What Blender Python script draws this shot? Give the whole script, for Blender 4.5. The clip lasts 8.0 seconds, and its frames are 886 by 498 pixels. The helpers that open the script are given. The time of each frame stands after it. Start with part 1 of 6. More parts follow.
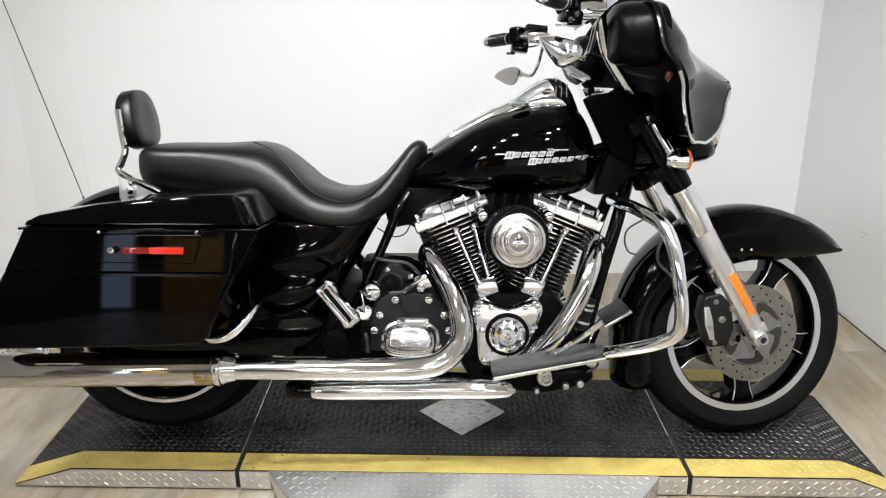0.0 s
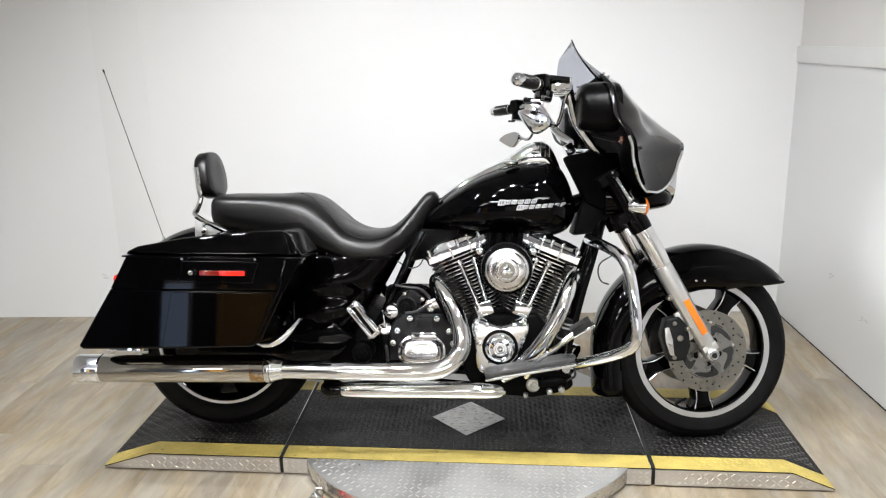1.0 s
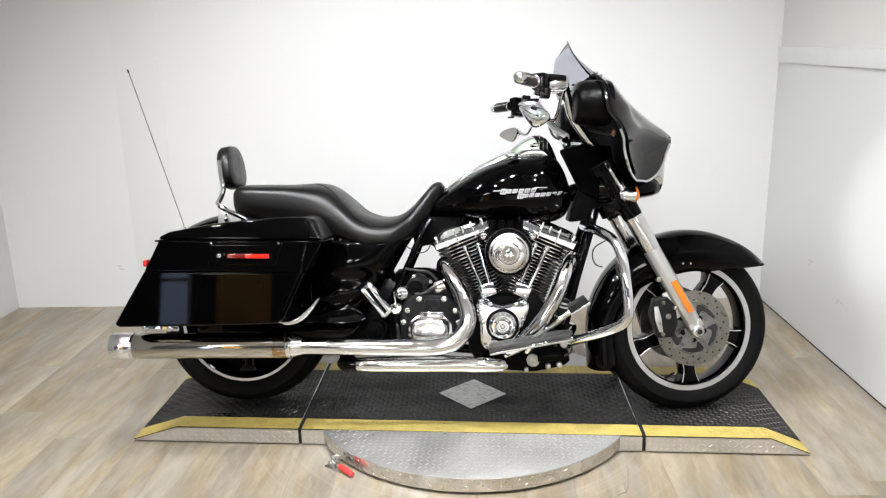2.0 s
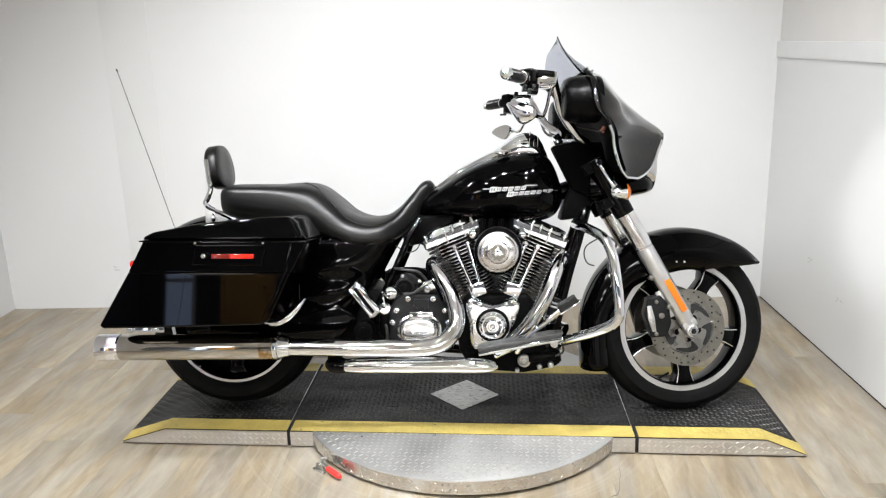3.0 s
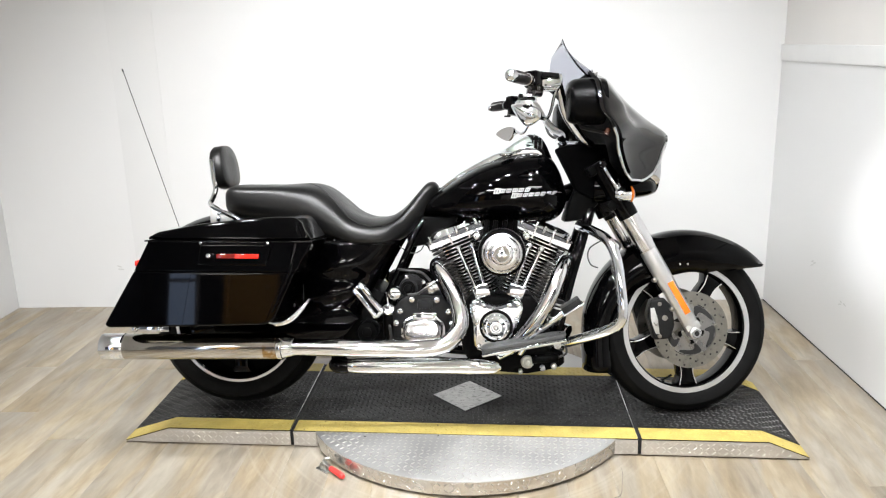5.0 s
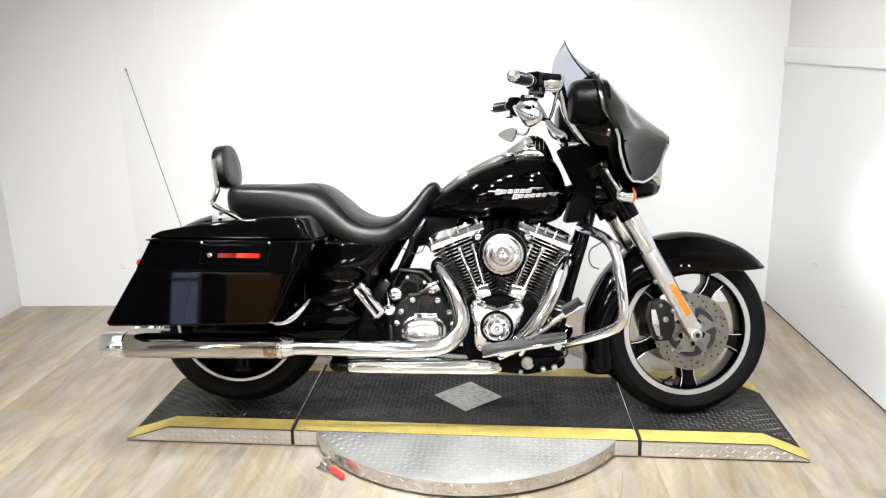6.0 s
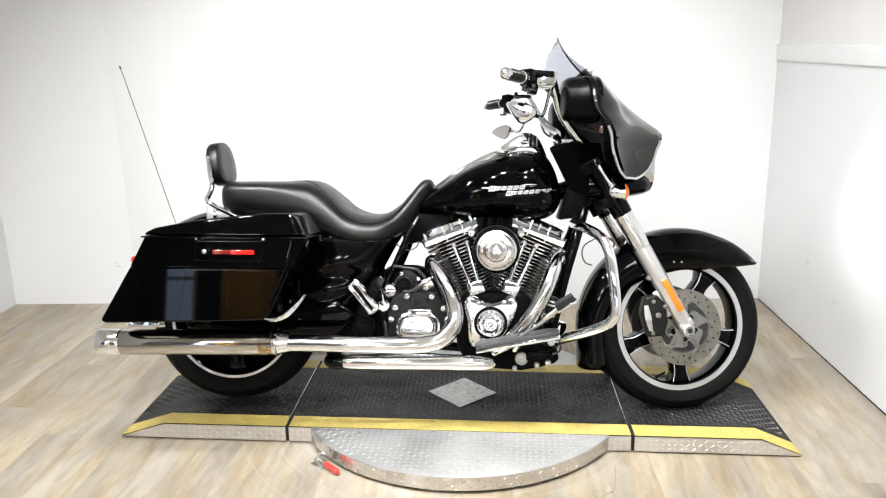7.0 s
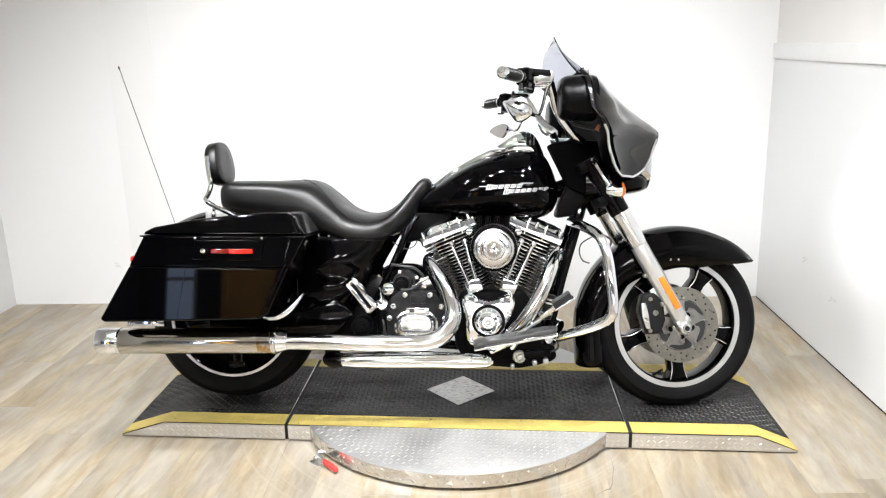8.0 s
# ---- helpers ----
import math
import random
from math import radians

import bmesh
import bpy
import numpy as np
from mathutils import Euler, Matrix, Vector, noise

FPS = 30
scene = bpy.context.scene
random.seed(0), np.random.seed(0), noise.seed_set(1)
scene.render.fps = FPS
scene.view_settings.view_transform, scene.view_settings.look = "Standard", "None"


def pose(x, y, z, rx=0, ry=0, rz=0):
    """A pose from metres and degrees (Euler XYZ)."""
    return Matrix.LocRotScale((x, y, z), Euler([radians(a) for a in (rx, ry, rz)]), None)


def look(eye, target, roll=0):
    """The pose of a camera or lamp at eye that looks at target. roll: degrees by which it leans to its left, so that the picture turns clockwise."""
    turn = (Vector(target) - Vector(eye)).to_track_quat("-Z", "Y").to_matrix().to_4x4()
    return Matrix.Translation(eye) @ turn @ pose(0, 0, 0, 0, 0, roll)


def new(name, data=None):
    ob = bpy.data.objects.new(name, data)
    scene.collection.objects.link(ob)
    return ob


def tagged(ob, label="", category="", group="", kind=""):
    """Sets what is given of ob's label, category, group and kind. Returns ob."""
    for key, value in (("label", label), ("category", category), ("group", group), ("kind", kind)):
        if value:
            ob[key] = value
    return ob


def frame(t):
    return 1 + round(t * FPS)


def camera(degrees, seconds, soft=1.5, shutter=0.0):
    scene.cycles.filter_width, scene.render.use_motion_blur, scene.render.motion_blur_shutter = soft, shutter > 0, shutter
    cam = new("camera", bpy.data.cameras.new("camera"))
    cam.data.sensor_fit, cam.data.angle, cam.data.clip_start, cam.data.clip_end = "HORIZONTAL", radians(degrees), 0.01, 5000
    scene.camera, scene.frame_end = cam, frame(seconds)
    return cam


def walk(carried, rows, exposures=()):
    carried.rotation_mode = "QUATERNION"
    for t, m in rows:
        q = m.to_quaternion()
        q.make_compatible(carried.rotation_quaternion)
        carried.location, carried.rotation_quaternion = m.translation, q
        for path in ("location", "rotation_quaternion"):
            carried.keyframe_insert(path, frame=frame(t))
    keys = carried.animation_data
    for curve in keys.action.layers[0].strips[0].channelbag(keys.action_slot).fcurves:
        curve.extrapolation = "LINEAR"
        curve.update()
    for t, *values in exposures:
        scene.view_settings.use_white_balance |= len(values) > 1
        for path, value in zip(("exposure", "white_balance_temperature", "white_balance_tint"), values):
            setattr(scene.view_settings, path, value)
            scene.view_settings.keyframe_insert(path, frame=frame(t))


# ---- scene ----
# ---- camera and its walk ----
cam = camera(58.8, 8.0, 1.2)
PATH = [
    (0, (0.045, -1.926, 1.284), (-0.031, -0.039, 0.624), -0.6),
    (0.5, (0.136, -2.197, 1.324), (-0.026, -0.288, 0.748), -1.8),
    (1, (0.197, -2.408, 1.35), (-0.001, -0.486, 0.837), -1.3),
    (1.5, (0.176, -2.59, 1.345), (0.027, -0.661, 0.841), -0.0),
    (1.7, (0.157, -2.626, 1.356), (-0.011, -0.699, 0.844), -1.15),
    (2.8, (0.226, -2.586, 1.338), (0.035, -0.661, 0.829), -1.5),
    (3, (0.231, -2.58, 1.341), (0.031, -0.657, 0.829), -1.8),
    (3.5, (0.228, -2.577, 1.344), (0.036, -0.652, 0.836), -2.1),
    (4, (0.229, -2.582, 1.345), (0.029, -0.657, 0.841), -2.1),
    (4.5, (0.227, -2.585, 1.343), (0.019, -0.661, 0.836), -1.6),
    (4.7, (0.226, -2.586, 1.343), (0.019, -0.663, 0.832), -1.58),
    (5.8, (0.229, -2.59, 1.337), (0.024, -0.664, 0.84), -1.4),
    (6, (0.232, -2.589, 1.341), (0.019, -0.666, 0.835), -1.3),
    (6.5, (0.229, -2.596, 1.341), (0.017, -0.671, 0.838), -1.5),
    (7, (0.239, -2.602, 1.336), (0.037, -0.678, 0.827), -1.3),
    (7.5, (0.241, -2.603, 1.343), (0.042, -0.68, 0.832), -1.3),
    (8, (0.249, -2.613, 1.334), (0.046, -0.69, 0.825), -1.5),
]
EXPOSURES = [(0.0, 0.20), (0.5, 0.20), (1.0, 0.22), (1.5, 0.26), (3.0, 0.32), (4.5, 0.46), (6.5, 0.63), (8.0, 0.72)]
walk(cam, [(t, look(eye, target, roll)) for t, eye, target, roll in PATH],
     exposures=EXPOSURES)

# ---- world and large lights ----
world = bpy.data.worlds.new("world")
scene.world = world
world.use_nodes = True
world.node_tree.nodes["Background"].inputs["Color"].default_value = (0.02, 0.02, 0.022, 1)
world.node_tree.nodes["Background"].inputs["Strength"].default_value = 1.0
LAMP = 150.0                       # watts of each spotlight
LAMP_COLOR = (0.97, 0.985, 1.0)

# ---- materials ----


def material(name, color, rough=0.5, metal=0.0, coat=0.0, vary=0.0, scale=20.0, bump=0.0, bump_scale=200.0, spec=0.5,
             rough_vary=0.0, stretch=(1, 1, 1), chips=None, chip_soft=0.03):
    m = bpy.data.materials.new(name)
    m.use_nodes = True
    nt = m.node_tree
    b = nt.nodes["Principled BSDF"]
    b.inputs["Base Color"].default_value = (*color, 1)
    b.inputs["Roughness"].default_value = rough
    b.inputs["Metallic"].default_value = metal
    b.inputs["Coat Weight"].default_value = coat
    b.inputs["Coat Roughness"].default_value = 0.03
    b.inputs["Specular IOR Level"].default_value = spec
    tc = nt.nodes.new("ShaderNodeTexCoord")
    mp = nt.nodes.new("ShaderNodeMapping")
    mp.inputs["Scale"].default_value = stretch
    nt.links.new(tc.outputs["Object"], mp.inputs["Vector"])
    if vary or rough_vary:
        n = nt.nodes.new("ShaderNodeTexNoise")
        n.inputs["Scale"].default_value = scale
        n.inputs["Detail"].default_value = 6
        nt.links.new(mp.outputs["Vector"], n.inputs["Vector"])
        if vary:
            r = nt.nodes.new("ShaderNodeMapRange")
            r.inputs["From Min"].default_value, r.inputs["From Max"].default_value = 0.25, 0.75
            r.inputs["To Min"].default_value, r.inputs["To Max"].default_value = 1 - vary, 1 + vary
            nt.links.new(n.outputs["Fac"], r.inputs["Value"])
            mx = nt.nodes.new("ShaderNodeVectorMath")
            mx.operation = "SCALE"
            mx.inputs[0].default_value = color
            nt.links.new(r.outputs["Result"], mx.inputs["Scale"])
            nt.links.new(mx.outputs["Vector"], b.inputs["Base Color"])
        if rough_vary:
            r2 = nt.nodes.new("ShaderNodeMapRange")
            r2.inputs["From Min"].default_value, r2.inputs["From Max"].default_value = 0.3, 0.7
            r2.inputs["To Min"].default_value, r2.inputs["To Max"].default_value = max(0.0, rough - rough_vary), rough + rough_vary
            nt.links.new(n.outputs["Fac"], r2.inputs["Value"])
            nt.links.new(r2.outputs["Result"], b.inputs["Roughness"])
    if chips:
        chip_color, chip_scale, chip_edge = chips
        n3 = nt.nodes.new("ShaderNodeTexNoise")
        n3.inputs["Scale"].default_value, n3.inputs["Detail"].default_value = chip_scale, 4
        n3.inputs["Roughness"].default_value = 0.65
        nt.links.new(mp.outputs["Vector"], n3.inputs["Vector"])
        c = nt.nodes.new("ShaderNodeMapRange")
        c.inputs["From Min"].default_value, c.inputs["From Max"].default_value = chip_edge, chip_edge + chip_soft
        nt.links.new(n3.outputs["Fac"], c.inputs["Value"])
        mix = nt.nodes.new("ShaderNodeMix")
        mix.data_type = "RGBA"
        mix.inputs[6].default_value = (*color, 1)
        mix.inputs[7].default_value = (*chip_color, 1)
        if vary:
            nt.links.new(mx.outputs["Vector"], mix.inputs[6])
        nt.links.new(c.outputs["Result"], mix.inputs[0])
        nt.links.new(mix.outputs[2], b.inputs["Base Color"])
    if bump:
        n2 = nt.nodes.new("ShaderNodeTexNoise")
        n2.inputs["Scale"].default_value = bump_scale
        n2.inputs["Detail"].default_value = 3
        nt.links.new(mp.outputs["Vector"], n2.inputs["Vector"])
        bp = nt.nodes.new("ShaderNodeBump")
        bp.inputs["Strength"].default_value = bump
        bp.inputs["Distance"].default_value = 0.002
        nt.links.new(n2.outputs["Fac"], bp.inputs["Height"])
        nt.links.new(bp.outputs["Normal"], b.inputs["Normal"])
    return m


def lens_material(name, color):
    m = material(name, color, 0.12, 0, 1.0)
    b = m.node_tree.nodes["Principled BSDF"]
    b.inputs["Subsurface Weight"].default_value = 0.0
    return m


PAINT = material("black_gloss_paint", (0.0004, 0.0004, 0.0005), 0.03, 0, 0.0, rough_vary=0.012, scale=3, spec=0.14)
# Brighter-reflecting copy of PAINT, puts the sheen on the fairing shell
SHELL_SHEEN = material("black_paint_raised_sheen", (0.0006, 0.0006, 0.0008), 0.07, 0, 0.0, rough_vary=0.02, scale=3, spec=0.50)
SATIN = material("black_satin_plastic", (0.0016, 0.0016, 0.0017), 0.27, 0, 0.0, vary=0.2, scale=30, bump=0.10, bump_scale=900, spec=0.07)
MATT = material("matt_black_plastic", (0.0008, 0.0008, 0.0009), 0.62, 0, 0.0, vary=0.2, scale=30, bump=0.2, bump_scale=800, spec=0.02)
POWDER = material("black_powder_coat", (0.0013, 0.0013, 0.0013), 0.42, 0, 0.0, vary=0.25, scale=40, bump=0.3, bump_scale=700, spec=0.045)
CASE = material("dark_grey_engine_case", (0.006, 0.006, 0.0063), 0.34, 0.0, 0.0, vary=0.3, scale=40, bump=0.3, bump_scale=700, spec=0.16)
LEATHER = material("black_vinyl", (0.0013, 0.0013, 0.0013), 0.36, 0, 0.0, vary=0.25, scale=12, bump=0.22, bump_scale=420, rough_vary=0.07, spec=0.36)
CHROME = material("chrome", (0.81, 0.84, 0.88), 0.045, 1.0, rough_vary=0.03, scale=15, bump=0.10, bump_scale=38)
CHROME_WORN = material("heat_tinted_chrome", (0.74, 0.755, 0.765), 0.06, 1.0, vary=0.07, scale=6, rough_vary=0.03, bump=0.03, bump_scale=14)
CHROME_STAINED = material("stained_chrome", (0.53, 0.515, 0.485), 0.09, 1.0, vary=0.16, scale=5, rough_vary=0.05, bump=0.03, bump_scale=14, stretch=(0.5, 1, 1.5), chips=((0.40, 0.30, 0.15), 3.0, 0.60))
POLISHED = material("polished_aluminium", (0.78, 0.78, 0.79), 0.16, 1.0, vary=0.08, scale=25, rough_vary=0.06)
BRUSHED = material("machined_aluminium", (0.62, 0.62, 0.62), 0.32, 1.0, vary=0.10, scale=30, rough_vary=0.08)
RIM_LIP = material("machined_rim_lip", (0.54, 0.54, 0.55), 0.32, 0.85, vary=0.03, scale=5, rough_vary=0.04)
SILVER = material("silver_powder_coat", (0.52, 0.52, 0.515), 0.30, 0.85, 0.25, vary=0.06, scale=20)
CARRIER = material("dark_cast_carrier", (0.30, 0.295, 0.285), 0.30, 1.0, vary=0.12, scale=30, rough_vary=0.08)
TARNISHED = material("tarnished_chrome", (0.53, 0.515, 0.485), 0.10, 1.0, vary=0.2, scale=8, rough_vary=0.05, chips=((0.34, 0.22, 0.09), 26, 0.46), chip_soft=0.10)
STEEL = material("brake_disc_steel", (0.25, 0.24, 0.215), 0.34, 1.0, vary=0.15, scale=60, rough_vary=0.08)
RUBBER = material("tyre_rubber", (0.0032, 0.0032, 0.0032), 0.6, 0, 0.0, vary=0.3, scale=30, bump=0.3, bump_scale=300, spec=0.07)
# Black pad rubber, its base lifted to grey for the sheen on it
PAD_GREY = material("sheen_grey_rubber", (0.035, 0.035, 0.035), 0.36, vary=0.3, scale=25, bump=0.3, bump_scale=300, spec=0.5, rough_vary=0.1)
GRIP = material("grip_rubber", (0.006, 0.006, 0.006), 0.40, vary=0.3, scale=40, bump=0.4, bump_scale=500, spec=0.25, rough_vary=0.1)
AMBER_DARK = lens_material("dark_amber_lens", (0.03, 0.007, 0.002))
AMBER = lens_material("amber_lens", (0.62, 0.135, 0.004))
RED = lens_material("red_lens", (0.46, 0.012, 0.006))
RED_SHADED = lens_material("shaded_red_lens", (0.10, 0.004, 0.003))
REDGRIP = material("red_vinyl_grip", (0.62, 0.035, 0.03), 0.35, 0, 0.3, vary=0.1, scale=30)
ZINC = material("zinc_plated_steel", (0.5, 0.5, 0.48), 0.35, 1.0, vary=0.2, scale=50, rough_vary=0.1)
YELLOW = material("yellow_safety_paint", (0.43, 0.338, 0.095), 0.52, vary=0.14, scale=22, bump=0.3, bump_scale=120, spec=0.3, chips=((0.08, 0.065, 0.035), 42, 0.685))
DECK = material("black_deck_coating", (0.0060, 0.0060, 0.0058), 0.40, 0, 0.0, vary=0.6, scale=7, bump=0.3, bump_scale=300, rough_vary=0.16, spec=0.16, chips=((0.021, 0.0207, 0.0196), 3.4, 0.55), stretch=(0.45, 2.2, 1), chip_soft=0.14)
# Treads a little paler than the deck coating round them
TREAD_BLACK = material("paler_black_tread", (0.026, 0.026, 0.0254), 0.34, 0, 0.0, vary=0.5, scale=9, spec=0.5)
PLATE = material("diamond_plate_aluminium", (0.54, 0.52, 0.49), 0.36, 0.85, vary=0.16, scale=9, rough_vary=0.10, bump=0.1, bump_scale=120)
RIM_PLATE = material("bare_rim_aluminium", (0.62, 0.60, 0.57), 0.26, 0.95, vary=0.12, scale=9, rough_vary=0.08, bump=0.1, bump_scale=120)
PLATE_TOP = material("scuffed_plate_aluminium", (0.40, 0.398, 0.39), 0.47, 0.7, vary=0.20, scale=6, rough_vary=0.10, bump=0.1, bump_scale=160)
LUG = material("rubbed_bright_tread", (0.58, 0.57, 0.545), 0.40, 0.85, vary=0.08, scale=14)
PLATE_DULL = material("worn_plate_aluminium", (0.40, 0.40, 0.39), 0.42, 0.75, vary=0.22, scale=25, rough_vary=0.12, bump=0.25, bump_scale=120, chips=((0.17, 0.17, 0.165), 60, 0.52), stretch=(1, 1.6, 1), chip_soft=0.14)
SCUFF = material("grey_wall_scuff", (0.46, 0.46, 0.455), 0.45, vary=0.05, scale=60)
DARKGAP = material("dark_gap", (0.006, 0.006, 0.006), 0.8)
BADGE = material("silver_badge_enamel", (0.36, 0.36, 0.37), 0.3, 0.3, 0.2, vary=0.1, scale=40)
BADGE_INLAY = material("grey_badge_enamel", (0.10, 0.10, 0.105), 0.3, 0.2, 0.3)
WALL = material("white_wall_panel", (0.585, 0.586, 0.585), 0.34, 0, 0.0, vary=0.015, scale=1.5, rough_vary=0.05, bump=0.03, bump_scale=30)
STRIP = material("grey_white_strip", (0.572, 0.573, 0.571), 0.3, vary=0.02, scale=2)
WALL_UPPER = material("beige_wall_paint", (0.62, 0.605, 0.585), 0.55, vary=0.03, scale=3, bump=0.1, bump_scale=200)
TRIM = material("white_trim_paint", (0.64, 0.64, 0.635), 0.3, vary=0.03, scale=8)
ROOM_PAINT = material("charcoal_room_paint", (0.025, 0.025, 0.027), 0.6, vary=0.05, scale=3)
REFLECTOR_WHITE = material("reflector_white_paint", (0.78, 0.78, 0.78), 0.6, vary=0.03, scale=3)
CEILING = material("white_ceiling_paint", (0.80, 0.80, 0.79), 0.8, vary=0.05, scale=4)
WIRE = material("black_cable", (0.012, 0.012, 0.012), 0.45)


def smoked_glass():
    m = bpy.data.materials.new("smoked_acrylic")
    m.use_nodes = True
    b = m.node_tree.nodes["Principled BSDF"]
    b.inputs["Base Color"].default_value = (0.52, 0.53, 0.60, 1)
    b.inputs["Roughness"].default_value = 0.03
    b.inputs["Transmission Weight"].default_value = 1.0
    b.inputs["IOR"].default_value = 1.1
    return m


SMOKED = smoked_glass()


def mirror_glass():
    return material("mirror_glass", (0.88, 0.88, 0.88), 0.02, 1.0)


MIRROR = mirror_glass()


def emitter(name, color, strength):
    m = bpy.data.materials.new(name)
    m.use_nodes = True
    b = m.node_tree.nodes["Principled BSDF"]
    b.inputs["Base Color"].default_value = (0.8, 0.8, 0.8, 1)
    b.inputs["Emission Color"].default_value = (*color, 1)
    b.inputs["Emission Strength"].default_value = strength
    return m


def plank_material():
    """Light oak-look vinyl plank: long grain, blotches, a tone of its own for each plank, scuffs from the turning platform."""
    m = bpy.data.materials.new("oak_vinyl_plank")
    m.use_nodes = True
    nt = m.node_tree
    b = nt.nodes["Principled BSDF"]
    geo = nt.nodes.new("ShaderNodeNewGeometry")
    info = nt.nodes.new("ShaderNodeObjectInfo")
    mp = nt.nodes.new("ShaderNodeMapping")
    mp.inputs["Rotation"].default_value = (0, 0, radians(-3.4))
    mp.inputs["Scale"].default_value = (9, 1.7, 9)
    nt.links.new(geo.outputs["Position"], mp.inputs["Vector"])
    add = nt.nodes.new("ShaderNodeVectorMath")
    add.operation = "ADD"
    rnd = nt.nodes.new("ShaderNodeVectorMath")
    rnd.operation = "SCALE"
    rnd.inputs[0].default_value = (17, 31, 7)
    nt.links.new(info.outputs["Random"], rnd.inputs["Scale"])
    nt.links.new(mp.outputs["Vector"], add.inputs[0])
    nt.links.new(rnd.outputs["Vector"], add.inputs[1])
    grain = nt.nodes.new("ShaderNodeTexNoise")
    grain.inputs["Scale"].default_value, grain.inputs["Detail"].default_value = 3.2, 8
    grain.inputs["Distortion"].default_value = 0.6
    nt.links.new(add.outputs["Vector"], grain.inputs["Vector"])
    blot = nt.nodes.new("ShaderNodeTexNoise")
    blot.inputs["Scale"].default_value, blot.inputs["Detail"].default_value = 0.9, 4
    nt.links.new(add.outputs["Vector"], blot.inputs["Vector"])
    ramp = nt.nodes.new("ShaderNodeValToRGB")
    e = ramp.color_ramp.elements
    e[0].position, e[0].color = 0.30, (0.165, 0.129, 0.083, 1)
    e[1].position, e[1].color = 0.70, (0.345, 0.294, 0.212, 1)
    mid = e.new(0.48)
    mid.color = (0.237, 0.190, 0.128, 1)
    grey = nt.nodes.new("ShaderNodeValToRGB")
    e = grey.color_ramp.elements
    e[0].position, e[0].color = 0.30, (0.170, 0.145, 0.113, 1)
    e[1].position, e[1].color = 0.70, (0.322, 0.289, 0.238, 1)
    patch = nt.nodes.new("ShaderNodeTexNoise")
    patch.inputs["Scale"].default_value, patch.inputs["Detail"].default_value = 1.1, 3
    patch.inputs["Distortion"].default_value = 0.8
    nt.links.new(add.outputs["Vector"], patch.inputs["Vector"])
    patch_cut = nt.nodes.new("ShaderNodeMapRange")
    patch_cut.inputs["From Min"].default_value, patch_cut.inputs["From Max"].default_value = 0.42, 0.60
    nt.links.new(patch.outputs["Fac"], patch_cut.inputs["Value"])
    hue = nt.nodes.new("ShaderNodeMix")
    hue.data_type = "RGBA"
    nt.links.new(patch_cut.outputs["Result"], hue.inputs[0])
    nt.links.new(ramp.outputs["Color"], hue.inputs[6])
    nt.links.new(grey.outputs["Color"], hue.inputs[7])
    mixf = nt.nodes.new("ShaderNodeMath")
    mixf.operation = "MULTIPLY_ADD"
    mixf.inputs[1].default_value = 0.55
    nt.links.new(grain.outputs["Fac"], mixf.inputs[0])
    half = nt.nodes.new("ShaderNodeMath")
    half.operation = "MULTIPLY"
    half.inputs[1].default_value = 0.45
    nt.links.new(blot.outputs["Fac"], half.inputs[0])
    nt.links.new(half.outputs[0], mixf.inputs[2])
    tone = nt.nodes.new("ShaderNodeMath")
    tone.operation = "MULTIPLY_ADD"
    tone.inputs[1].default_value = 0.10
    nt.links.new(info.outputs["Random"], tone.inputs[0])
    sub = nt.nodes.new("ShaderNodeMath")
    sub.operation = "SUBTRACT"
    sub.inputs[1].default_value = 0.05
    nt.links.new(mixf.outputs[0], sub.inputs[0])
    nt.links.new(sub.outputs[0], tone.inputs[2])
    fine = nt.nodes.new("ShaderNodeTexNoise")
    fine.inputs["Scale"].default_value, fine.inputs["Detail"].default_value = 11.0, 5
    fine.inputs["Roughness"].default_value = 0.7
    nt.links.new(add.outputs["Vector"], fine.inputs["Vector"])
    pores = nt.nodes.new("ShaderNodeMath")
    pores.operation = "MULTIPLY_ADD"
    pores.inputs[1].default_value, pores.inputs[2].default_value = 0.22, -0.11
    nt.links.new(fine.outputs["Fac"], pores.inputs[0])
    grained = nt.nodes.new("ShaderNodeMath")
    grained.operation = "ADD"
    nt.links.new(tone.outputs[0], grained.inputs[0])
    nt.links.new(pores.outputs[0], grained.inputs[1])
    nt.links.new(grained.outputs[0], ramp.inputs["Fac"])
    nt.links.new(grained.outputs[0], grey.inputs["Fac"])
    # pale and dark arcs scuffed round the turntable's centre
    off = nt.nodes.new("ShaderNodeVectorMath")
    off.operation = "SUBTRACT"
    off.inputs[1].default_value = (0.015, 0.112, 0)
    nt.links.new(geo.outputs["Position"], off.inputs[0])
    dist = nt.nodes.new("ShaderNodeVectorMath")
    dist.operation = "LENGTH"
    nt.links.new(off.outputs["Vector"], dist.inputs[0])
    band = nt.nodes.new("ShaderNodeMapRange")
    band.interpolation_type = "SMOOTHSTEP"
    band.inputs["From Min"].default_value, band.inputs["From Max"].default_value = 0.98, 0.66
    nt.links.new(dist.outputs["Value"], band.inputs["Value"])
    comb = nt.nodes.new("ShaderNodeCombineXYZ")
    sc = nt.nodes.new("ShaderNodeMath")
    sc.operation = "MULTIPLY"
    sc.inputs[1].default_value = 22
    nt.links.new(dist.outputs["Value"], sc.inputs[0])
    nt.links.new(sc.outputs[0], comb.inputs[0])
    slow = nt.nodes.new("ShaderNodeTexNoise")
    slow.inputs["Scale"].default_value = 3.0
    nt.links.new(geo.outputs["Position"], slow.inputs["Vector"])
    nt.links.new(slow.outputs["Fac"], comb.inputs[1])
    arcs = nt.nodes.new("ShaderNodeTexNoise")
    arcs.inputs["Scale"].default_value, arcs.inputs["Detail"].default_value = 2.0, 5
